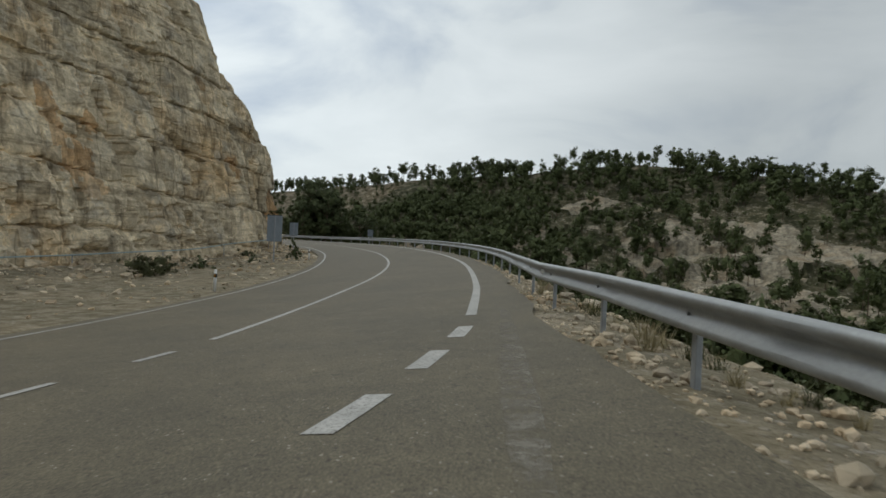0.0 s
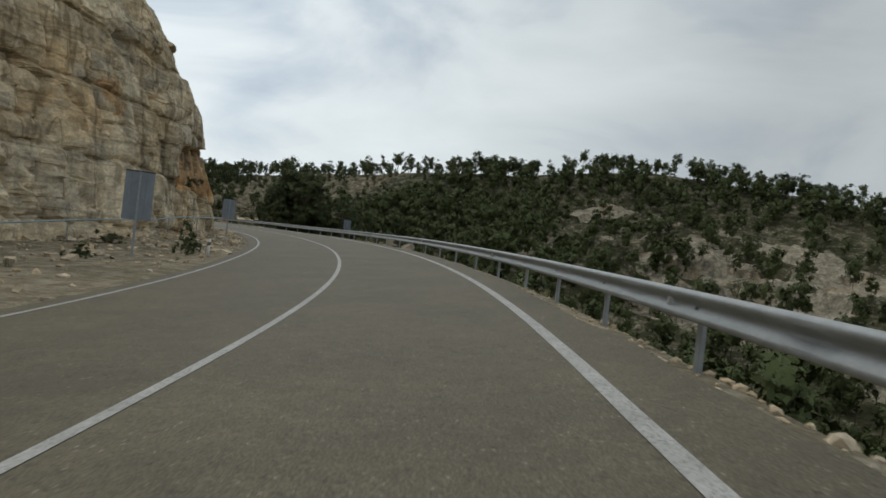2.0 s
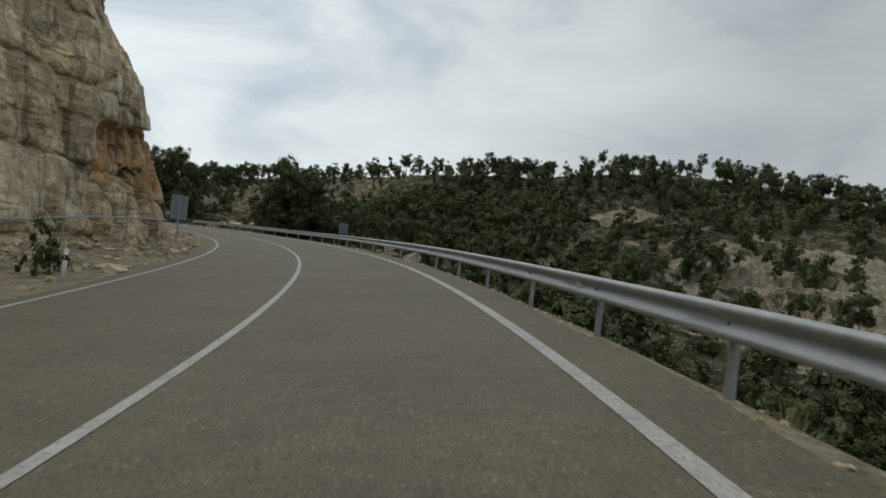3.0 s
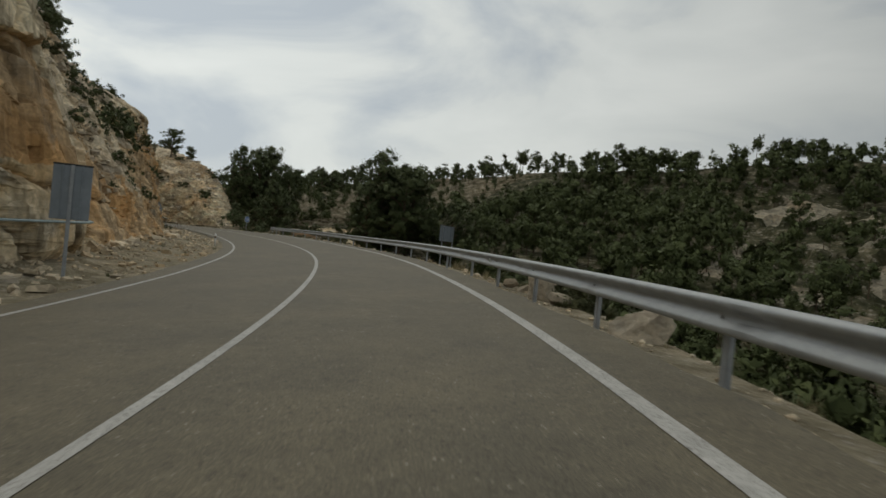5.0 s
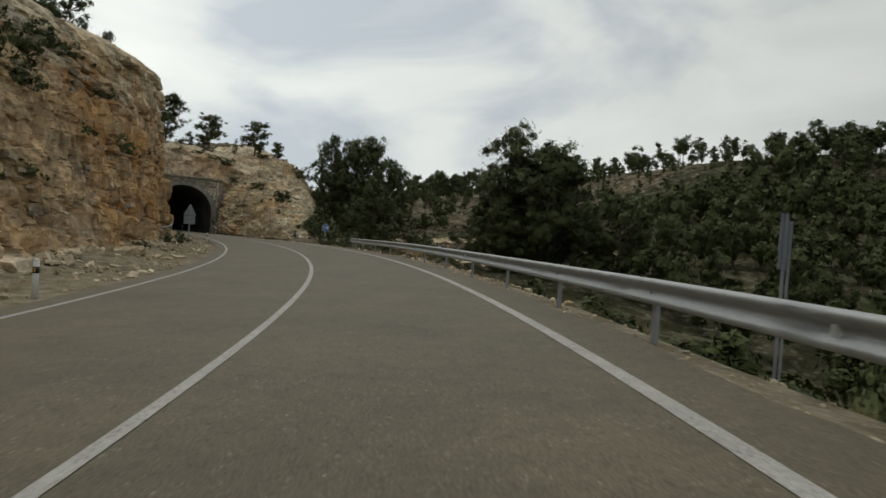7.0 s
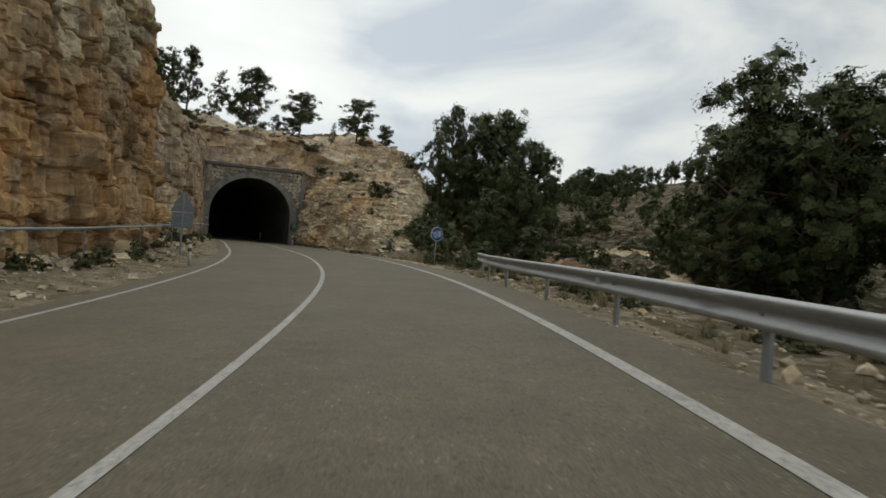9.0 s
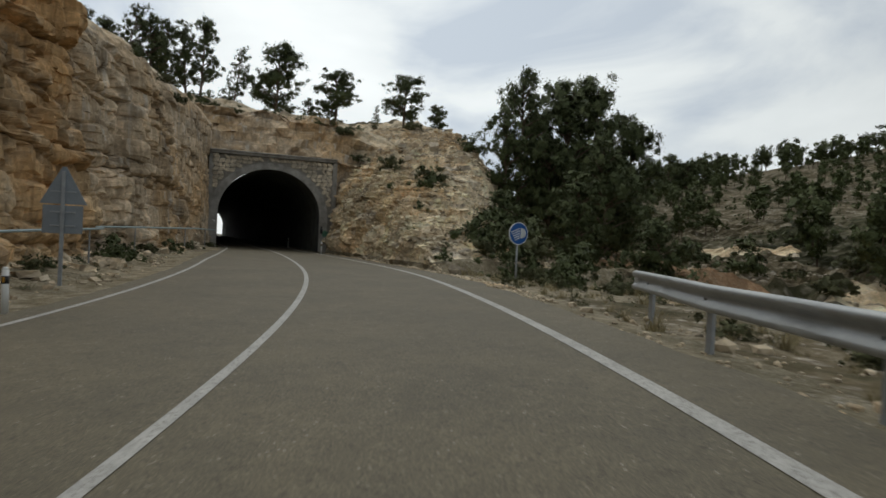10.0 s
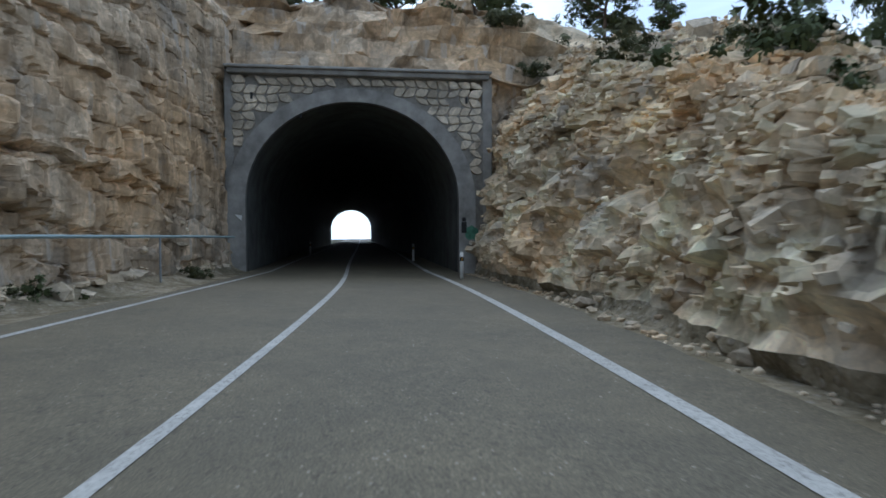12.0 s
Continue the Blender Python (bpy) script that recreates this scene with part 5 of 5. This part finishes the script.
# dense dark pines right of the broken rock
DENSE = "tall dense dark pine beside the road"
for s0, l0, top, kind, turn, w in ((165.5, 17.4, 13.0, 3, 0, 0.72), (163.2, 15.2, 10.3, 5, 90, 0.75), (167, 22.3, 13.4, 4, 75, 0.85), (168.5, 26.4, 14.6, 4, 45, 0.85), (166.5, 28.0, 11.2, 3, 140, 0.9), (165, 20.0, 9.0, 6, 250, 0.9), (167, 25.0, 9.0, 5, 200, 1.0),
                                   (155.6, 16.4, 5.4, 5, 300, 1.0), (152.5, 14.6, 4.7, 6, 20, 0.9), (159.4, 20.5, 8.0, 5, 30, 0.9), (138.7, 25.6, 12.3, 5, 70, 0.95), (137.5, 29.5, 10.0, 3, 10, 1.0), (141.8, 29.5, 9.0, 4, 220, 1.0), (137.4, 22.5, 8.0, 5, 150, 1.0),
                                   (145.1, 33.0, 8.0, 3, 110, 1.0), (131.2, 32.0, 6.5, 4, 260, 1.0), (136.1, 27.0, 11.0, 6, 310, 1.1), (140.7, 27.0, 10.6, 6, 20, 1.0), (162.6, 23.5, 7.5, 4, 210, 1.0), (151.2, 10.2, 3.2, 4, 40, 1.2), (144.6, 14.5, 2.6, 4, 60, 1.1)):
    g0 = over_z(s0, l0)
    pine(s0, l0, max(2.5, top - g0), kind, turn, DENSE, w)

# shrubs by the cliff, on the rubble and along the outer edge
rv = random.Random(17)
SHRUBS = [(150.2, 5.5, 0.55, 2), (145.5, 5.5, 0.7, 2), (146.5, 5.9, 0.5, 2), (158.9, 8.6, 1.7, 0), (157.9, 8.4, 0.9, 2), (147.9, 7.6, 1.8, 2), (149.6, 8.6, 2.2, 2), (146.2, 9.2, 2.0, 0), (144.7, 7.9, 1.4, 2), (148.7, 10.4, 2.4, 2), (143.1, 9.4, 1.5, 2), (141.7, 7.9, 1.0, 0), (31, -10.2, 1.3, 1), (28.5, -10.0, 1.5, 0), (35.2, -9.6, 0.9, 2), (50.1, -9.3, 0.9, 0), (42.1, -8.0, 0.7, 2), (65.4, -8.0, 0.9, 1),
          (102.3, -11.2, 2.6, 2), (100.3, -12.0, 2.0, 2), (105.8, -10.4, 1.3, 2), (108.4, -11.2, 1.2, 0), (110.9, -11.5, 1.3, 2), (97.4, -10.8, 1.2, 0), (94.5, -11.6, 1.4, 2), (92, -12.5, 1.6, 2), (113.5, -10.8, 1.0, 2),
          (88, -13.2, 1.3, 2), (84.6, -12.0, 1.1, 0), (99.4, -9.4, 0.9, 2), (103.3, -9.2, 0.8, 2), (116.5, -12.5, 1.2, 2), (90.5, -9.4, 0.8, 2),
          (157.5, 7.8, 1.9, 2), (170.4, 5.4, 1.5, 0), (169.6, 6.4, 1.1, 0), (163.2, 7.0, 1.7, 1), (162.6, 7.9, 1.1, 0), (162.6, 5.6, 0.8, 1), (171.5, 15.5, 1.3, 2), (149, 9.3, 2.0, 2), (147.1, 8.3, 1.4, 2), (145.8, 7.4, 1.3, 0), (144.6, 8.6, 1.6, 2), (142.9, 7.3, 1.0, 2), (150.7, 10.5, 2.4, 0), (153.4, 6.3, 0.7, 2),
          (141.6, 9.0, 1.3, 2), (139.9, 8.2, 0.9, 2), (138.6, 9.4, 1.1, 0), (137, 10.6, 1.3, 2), (148.5, 13.0, 2.2, 2), (145.7, 11.4, 1.7, 2),
          (123.8, 7.0, 0.7, 0), (119.1, 6.6, 0.6, 0), (128, 8.6, 0.9, 0), (115, 7.2, 0.8, 1), (121.7, 9.6, 1.0, 0), (109.4, 6.8, 0.9, 0), (105.3, 6.4, 0.7, 1),
          (130.7, -6.2, 0.9, 2), (127, -6.4, 0.7, 2), (145.7, -6.2, 1.2, 2), (143.8, -6.1, 1.0, 2), (149, -5.6, 0.9, 0), (152.3, -5.0, 0.8, 2), (156.1, -4.7, 0.7, 0), (124.9, -6.2, 0.7, 0),
          (172, -2.0, 1.0, 0), (173.5, 1.0, 0.9, 2), (175, 4.0, 1.3, 0), (178, -4.0, 1.6, 2), (181, 3.0, 1.4, 0), (184, 7.0, 1.3, 2), (186, -2.0, 1.8, 2), (190, 5.0, 1.7, 2), (182, -7.0, 1.7, 2), (179, -10, 1.6, 0)]
bush(47.9, -5.95, 0.72, 2, 40, tall=2.3, label="upright dark green shrub at the cliff's foot")
for s0, l0, size, kind in SHRUBS:
    bush(s0, l0, size, kind, rv.uniform(0, 360))
for i in range(70):
    s0 = rv.uniform(2, 112)
    l0 = float(RAIL(s0)) + rv.uniform(0.8, 5.5) + 0.9 * (s0 < 26)
    bush(s0, l0, rv.uniform(0.5, 1.4), rv.choice((3, 3, 4)), rv.uniform(0, 360))

for i in range(60):
    s0 = rv.uniform(81, 118)
    bush(s0, -(float(FOOT(s0)) + float(BACK(s0)) * rv.uniform(0.15, 1.5) + 0.3), rv.uniform(0.4, 1.25), rv.choice((0, 2, 2)), rv.uniform(0, 360), label="small evergreen shrub growing on the rubble slope")

for i in range(46):
    s0, l0 = rv.uniform(141, 182), rv.uniform(13, 44)
    bush(s0, l0, rv.uniform(0.9, 2.4), rv.choice((0, 2, 2)), rv.uniform(0, 360), label="dense dark shrub on the stony slope beyond the barrier")
for i in range(40):
    s0 = rv.uniform(84, 148)
    bush(s0, float(R_EDGE(s0)) + rv.uniform(1.0, 7.0), rv.uniform(0.25, 0.7), rv.choice((0, 0, 1)), rv.uniform(0, 360), label="small dry grey-green shrub beside the barrier")

for i in range(34):
    s0, l0 = rv.uniform(150, 190), rv.uniform(-15, -5.2)
    bush(s0, l0, rv.uniform(0.8, 2.0), rv.choice((0, 2, 2)), rv.uniform(0, 360), label="dark evergreen shrub on the hill above the tunnel")
for i in range(26):
    s0 = rv.uniform(112, 166)
    bush(s0, -(float(FOOT(s0)) - rv.uniform(0.1, 0.6)), rv.uniform(0.3, 0.7), rv.choice((0, 2)), rv.uniform(0, 360), label="low dark shrub at the cliff's foot")

for i in range(30):
    s0, l0 = rv.uniform(170.5, 186), rv.uniform(-5, 9)
    bush(s0, l0, rv.uniform(0.4, 1.0), rv.choice((0, 2, 2)), rv.uniform(0, 360), label="small dark shrub on the rock ledges above the tunnel")

# woods in the valley and on the far hill: nobody could count them
rw = np.random.default_rng(31)


def far_tree(rng, tufts, inner, outer, leaf, low=False):
    """A pine far off: an uneven oval or flat-topped crown of ragged tufts above a bare stem; low: a round shrub."""
    tall = rng.uniform(0.85, 1.2)
    flat = (not low) and rng.random() < 0.3
    d = rng.normal(size=(tufts, 3))
    d /= np.linalg.norm(d, axis=1)[:, None]
    d *= rng.uniform(0.35, 1.0, size=(tufts, 1)) ** 0.6
    if low:
        c = d * (0.42, 0.42, 0.24) + (0, 0, 0.24)
    elif flat:
        c = d * (0.24, 0.24, 0.24) + (0, 0, 0.68)
    else:
        c = d * (0.17, 0.17, 0.36) + (0, 0, 0.54)
        c[:, :2] *= np.clip(1.25 - 0.75 * np.abs(c[:, 2:] - 0.5), 0.3, 1.2)
    c += rng.normal(size=c.shape) * 0.035
    r = rng.uniform(0.10, 0.17, tufts) * (1.15 if low else 1.0)
    c[:, 2] = np.maximum(c[:, 2], 0.06)
    v, f, nrm = foliage(rng, c, r, 0.8, inner, outer, leaf)
    v[:, 2] = np.maximum(v[:, 2], 0.0) * tall
    return v, f, nrm


KINDS = [far_tree(rw, int(rw.integers(11, 14)), 7, 8, 0.42) for i in range(18)]
FINEKINDS = [far_tree(rw, int(rw.integers(14, 18)), 6, 13, 0.30) for i in range(12)]
LOWKINDS = [far_tree(rw, 5, 6, 9, 0.40, True) for i in range(8)]
NEARKINDS = [far_tree(rw, int(rw.integers(14, 18)), 9, 28, 0.22, i % 4 == 0) for i in range(12)]


def woods(name, places, label, kinds):
    vs, fs, ns, off = [], [], [], 0
    tv, tf, toff = [], [], 0
    for x, y, z, h in places:
        cv, cf, cn = kinds[rw.integers(len(kinds))]
        a = rw.uniform(0, 6.28)
        c, s_ = math.cos(a), math.sin(a)
        w = h * rw.uniform(0.85, 1.2)
        q = np.column_stack([(cv[:, 0] * c - cv[:, 1] * s_) * w + x, (cv[:, 0] * s_ + cv[:, 1] * c) * w + y, cv[:, 2] * h + z])
        vs.append(q), fs.append(cf + off)
        ns.append(np.column_stack([cn[:, 0] * c - cn[:, 1] * s_, cn[:, 0] * s_ + cn[:, 1] * c, cn[:, 2]]))
        off += len(q)
        r = 0.016 * h
        k = np.array([(x - r, y, z - 0.4), (x + r, y, z - 0.4), (x, y + r, z - 0.4), (x, y, z + 0.75 * h)])
        tv.append(k), tf.append(np.array([(0, 1, 3), (1, 2, 3), (2, 0, 3)]) + toff)
        toff += 4
    o = new(name, mesh_of(name, np.concatenate(vs), np.concatenate(fs), FARPINE, normals=np.concatenate(ns)))
    tagged(o, label, "woods", kind="stuff")
    t = new("trunks", mesh_of("trunks", np.concatenate(tv), np.concatenate(tf), BARK))
    t.parent = o
    return o


def scatter(n, s_range, l_range, keep, size):
    s = rw.uniform(*s_range, n)
    l_ = rw.uniform(*l_range, n)
    k = keep(s, l_) > rw.random(n)
    s, l_ = s[k], l_[k]
    z = rough_ground(s, l_)[0]
    p = at(s, l_)
    return [(p[i, 0], p[i, 1], z[i] - 0.1, rw.uniform(*size)) for i in range(len(s))]


def density(s, l_):
    z, rock, scar = rough_ground(s, l_)
    patch = 0.95 + 0.9 * fbm(s * 0.05, l_ * 0.05, 2.0, 131, 3)
    return np.clip(patch, 0.5, 1) * (1 - 0.74 * scar) * (l_ < CREST_LAT(s) + 6)


woods("near_hill_woods", scatter(880, (0, 158), (30, 74), density, (4.0, 7.0)), "pine woods on the lower hillside across the valley", FINEKINDS)
woods("far_woods", scatter(1800, (10, 158), (70, 156), density, (4.4, 7.4)) + scatter(1300, (158, 330), (34, 130), lambda s, l_: 0.7 * density(s, l_), (1.6, 4.2)), "dense green pine woods on the far hillside", KINDS)
woods("hillside_scrub", scatter(1300, (20, 200), (40, 150), lambda s, l_: 0.75 - 0.5 * rough_ground(s, l_)[2], (0.8, 2.3)), "low green scrub between the trees and on the bare rock", LOWKINDS)
woods("crest_woods", [t for q in (0, 1) for t in scatter(560, (40, 330), (100, 156), lambda s, l_: np.where(np.abs(l_ - CREST_LAT(s)) < 7, 1.0, 0.0), (4.2, 6.8))], "row of pines along the hill's crest", KINDS)
VALLEY = [(x, y, z, min(h, max(1.0, 0.75 * (0.9 - z)))) for x, y, z, h in scatter(560, (-20, 150), (9.5, 46), lambda s, l_: np.where((s > 112) & (l_ < 30), 0.0, 0.85), (2.4, 5.6))]
woods("valley_woods", VALLEY, "pines and scrub in the valley below the road", NEARKINDS)

# ---- rocks: boulders, loose stones, gravel and dry grass ----
def rock_shape(seed, level, flat=0.75):
    """A broken block: a ball cut by random planes, roughened."""
    rng = np.random.default_rng(seed)
    bm = bmesh.new()
    bmesh.ops.create_icosphere(bm, subdivisions=level, radius=1.0)
    n = rng.normal(size=(13, 3))
    n /= np.linalg.norm(n, axis=1)[:, None]
    d = rng.uniform(0.34, 0.72, 13)
    for v in bm.verts:
        q = np.array(v.co[:])
        k = n @ q
        r = min([1.0] + [float(d[i] / k[i]) for i in range(13) if k[i] > 0.2])
        r *= 1 + (0.10 * float(fbm(q[0] * 2.2, q[1] * 2.2, q[2] * 2.2, seed, 3)) if level > 1 else 0)
        v.co = (q[0] * r * 1.3, q[1] * r * 1.1, q[2] * r * flat * 1.25)
    vs = np.array([v.co[:] for v in bm.verts])
    bm.faces.ensure_lookup_table()
    fs = np.array([[v.index for v in q.verts] for q in bm.faces])
    bm.free()
    return vs, fs


BOULDERS = [mesh_of("boulder", *rock_shape(300 + i, 4), m) for i, m in enumerate((BOULDER, BOULDER, BOULDER, BOULDER))]
STONES = [rock_shape(320 + i, 1) for i in range(10)]
for s0, l0, size, tall, kind, turn, z0 in ((64.2, 4.98, 0.50, 0.56, 0, 20, None), (59.3, 5.05, 0.42, 0.44, 1, 140, None), (63.4, 5.0, 0.26, 0.26, 2, 60, None), (65.0, 5.0, 0.2, 0.2, 3, 90, None), (66.1, 5.1, 0.22, 0.2, 1, 120, None), (67.4, 5.0, 0.24, 0.24, 2, 200, None), (62.7, 5.6, 0.24, 0.2, 3, 10, None), (69, 5.05, 0.22, 0.2, 3, 10, 0.02), (69.3, 5.0, 0.2, 0.18, 1, 100, 0.02), (70.4, 5.0, 0.2, 0.18, 2, 300, 0.03), (73.5, 5.6, 0.5, 0.36, 1, 210, -0.2), (72.5, 5.7, 0.36, 0.4, 3, 30, -0.25), (13.3, 5.9, 0.2, 0.18, 2, 40, None),
                                       (14.9, 5.6, 0.2, 0.2, 3, 140, None), (10.9, 6.3, 0.2, 0.16, 0, 250, None), (17.2, 5.5, 0.22, 0.2, 1, 80, None), (21.1, 5.4, 0.22, 0.2, 2, 20, None), (144, 5.6, 0.4, 0.36, 1, 30, None), (152.4, 4.72, 0.24, 0.24, 3, 75, None), (157.8, 4.5, 0.2, 0.2, 2, 160, None)):
    o = tagged(new("boulder", BOULDERS[kind]), "pale angular limestone boulder lying beside the road", "boulder", "roadside boulders")
    b = at(s0, l0)
    o.matrix_world = pose(b[0], b[1], foot_z(s0, l0) + 0.28 * tall if z0 is None else z0, 0, 0, turn) @ Matrix.Diagonal((size, size, tall, 1))


def slab_shape(seed):
    """A thin angular flake of bedded rock, lying askew."""
    rng = np.random.default_rng(seed)
    v = np.array([(x, y, z) for z in (-1, 1) for x, y in ((-1, -1), (1, -1), (1, 1), (-1, 1))], float)
    v = v * (1 + rng.uniform(-0.38, 0.1, v.shape)) * (rng.uniform(0.7, 1.2), rng.uniform(0.6, 1.0), rng.uniform(0.3, 0.75))
    v = v @ np.array(pose(0, 0, 0, rng.normal() * 14, rng.normal() * 14, 0).to_3x3()).T
    f = np.array([(0, 2, 1), (0, 3, 2), (4, 5, 6), (4, 6, 7), (0, 1, 5), (0, 5, 4), (1, 2, 6), (1, 6, 5), (2, 3, 7), (2, 7, 6), (3, 0, 4), (3, 4, 7)])
    return v, f


SLABS = [slab_shape(340 + i) for i in range(16)]


def strew(name, places, label, mat, shapes=STONES):
    """Loose stones in one mesh."""
    rng = np.random.default_rng(77)
    vs, fs, off = [], [], 0
    for x, y, z, r in places:
        sv, sf = shapes[rng.integers(len(shapes))]
        a = rng.uniform(0, 6.28)
        c, s_ = math.cos(a), math.sin(a)
        vs.append(np.column_stack([(sv[:, 0] * c - sv[:, 1] * s_) * r + x, (sv[:, 0] * s_ + sv[:, 1] * c) * r + y, sv[:, 2] * r * rng.uniform(0.7, 1.1) + z + 0.2 * r]))
        fs.append(sf + off)
        off += len(sv)
    o = new(name, mesh_of(name, np.concatenate(vs), np.concatenate(fs), mat))
    return tagged(o, label, "stones", kind="stuff")


def strewn(n, s0, s1, lat_of, size):
    s = rw.uniform(s0, s1, n)
    l_ = np.array([lat_of(q, rw.random()) for q in s])
    z = rough_ground(s, np.maximum(l_, 4.0))[0]
    for i in np.nonzero(l_ < 0)[0]:
        z[i] = cliff_ground(s[i], -l_[i])
    p = at(s, l_)
    r = size * np.exp(np.clip(rw.normal(size=n) * 0.5, -1.2, 0.75))
    return [(p[i, 0], p[i, 1], z[i], r[i]) for i in range(n)]


verge = lambda s, u: float(R_EDGE(s)) + 0.05 + 1.6 * u ** 1.4
inner = lambda s, u: -(float(FOOT(s)) - 0.1 - (float(FOOT(s)) - 4.6) * u ** 2.0)
strew("verge_stones", strewn(1500, 2, 24, lambda s, u: verge(s, u) + 1.2 * u, 0.034) + strewn(420, 2, 30, lambda s, u: verge(s, u) + 0.25 + 1.0 * u, 0.075) + strewn(1500, 24, 132, verge, 0.036) + strewn(160, 60, 132, lambda s, u: verge(s, u) + 0.5, 0.09) + strewn(700, 132, 168, lambda s, u: float(R_EDGE(s)) + 0.1 + 0.7 * u, 0.06),
      "loose pale stones on the outer verge", RUBBLE)
strew("cliff_foot_stones", strewn(2000, 4, 168, inner, 0.065) + strewn(520, 4, 168, inner, 0.12) + strewn(260, 14, 66, inner, 0.13) + strewn(90, 15, 160, lambda s, u: -(float(FOOT(s)) - 0.2 - 0.8 * u), 0.26),
      "loose pale stones fallen along the cliff's foot", RUBBLE, STONES + SLABS)
strew("slope_stones", strewn(900, 82, 116, lambda s, u: -(float(FOOT(s)) + float(BACK(s)) * (0.1 + 1.3 * u)), 0.11), "loose angular stones on the rubble slope", BOULDER, SLABS)
rubble = lambda s, u: float(R_EDGE(min(s, 168))) + 1.6 + 0.35 * float(WALL(s)) + u * 8.5
strew("hill_rubble", strewn(2400, 147, 184, rubble, 0.07) + strewn(2400, 147, 170, rubble, 0.05) + strewn(420, 147, 184, rubble, 0.13) + strewn(40, 150, 184, rubble, 0.22), "loose pale rubble on the broken hill beside the portal", BOULDER, SLABS)
strew("ochre_rubble", strewn(3600, 147, 178, rubble, 0.06) + strewn(600, 147, 176, rubble, 0.11), "broken ochre stones lying on the hill beside the portal", BROKEN, SLABS)


def face_stones(n, s0, s1, size):
    s = rw.uniform(s0, s1, n)
    l_ = R_EDGE(np.minimum(s, 168)) + 0.55 + 3.6 * rw.random(n) ** 1.2
    z, rock, scar = rough_ground(s, l_)
    p = at(s, l_ + broken(s, l_, z, rock) - 0.02)
    r = size * np.exp(np.clip(rw.normal(size=n) * 0.5, -1.0, 0.9))
    return [(p[i, 0], p[i, 1], z[i] + 0.1, r[i]) for i in range(n) if rock[i] > 0.5]


strew("face_stones", face_stones(5200, 144.5, 168.5, 0.055) + face_stones(420, 148, 168.5, 0.11), "angular slabs standing out of the broken rock face", BROKEN, SLABS)
# the larger slabs, each on its own
SLAB_MESHES = [mesh_of("rock_slab", v, f, BROKEN) for v, f in SLABS]
for k, (x, y, z, r) in enumerate(face_stones(300, 148, 168.5, 0.105)):
    o = new("rock_slab", SLAB_MESHES[k % len(SLAB_MESHES)])
    o.parent = ground
    o.matrix_world = pose(x, y, z + 0.2 * r, 0, 0, 137.5 * k) @ Matrix.Diagonal((r, r, 0.9 * r, 1))
strew("bench_stones", strewn(900, 96, 150, lambda s, u: 5.2 + 7 * u, 0.045) + strewn(300, 138, 176, lambda s, u: 14 + 16 * u, 0.16), "pale stones on the dry bench beside the barrier", BOULDER)


def grass(name, places, label, mat):
    vs, fs, off = [], [], 0
    for k, (x, y, z, r) in enumerate(places):
        gv, gf = TUFTS[k % len(TUFTS)]
        a = rw.uniform(0, 6.28)
        c, s_ = math.cos(a), math.sin(a)
        vs.append(np.column_stack([(gv[:, 0] * c - gv[:, 1] * s_) * r + x, (gv[:, 0] * s_ + gv[:, 1] * c) * r + y, gv[:, 2] * r + z - 0.02]))
        fs.append(gf + off)
        off += len(gv)
    o = new(name, mesh_of(name, np.concatenate(vs), np.concatenate(fs), mat))
    return tagged(o, label, "grass", kind="stuff")


TUFTS = [tuft_mesh(400 + i, DRYGRASS) for i in range(6)]
grass("dry_grass", strewn(510, 84, 144.5, lambda s, u: 5.3 + 6.5 * u, 0.2) + strewn(160, 3, 84, lambda s, u: float(RAIL(s)) + 0.35 + 1.6 * u, 0.2), "dry yellow grass tufts on the outer verge", DRYGRASS)
grass("green_grass", strewn(260, 3, 150, lambda s, u: float(R_EDGE(s)) + 0.9 + 3.0 * u, 0.22) + strewn(120, 10, 160, inner, 0.16), "sparse green-grey weeds on the verges", SCRUB)
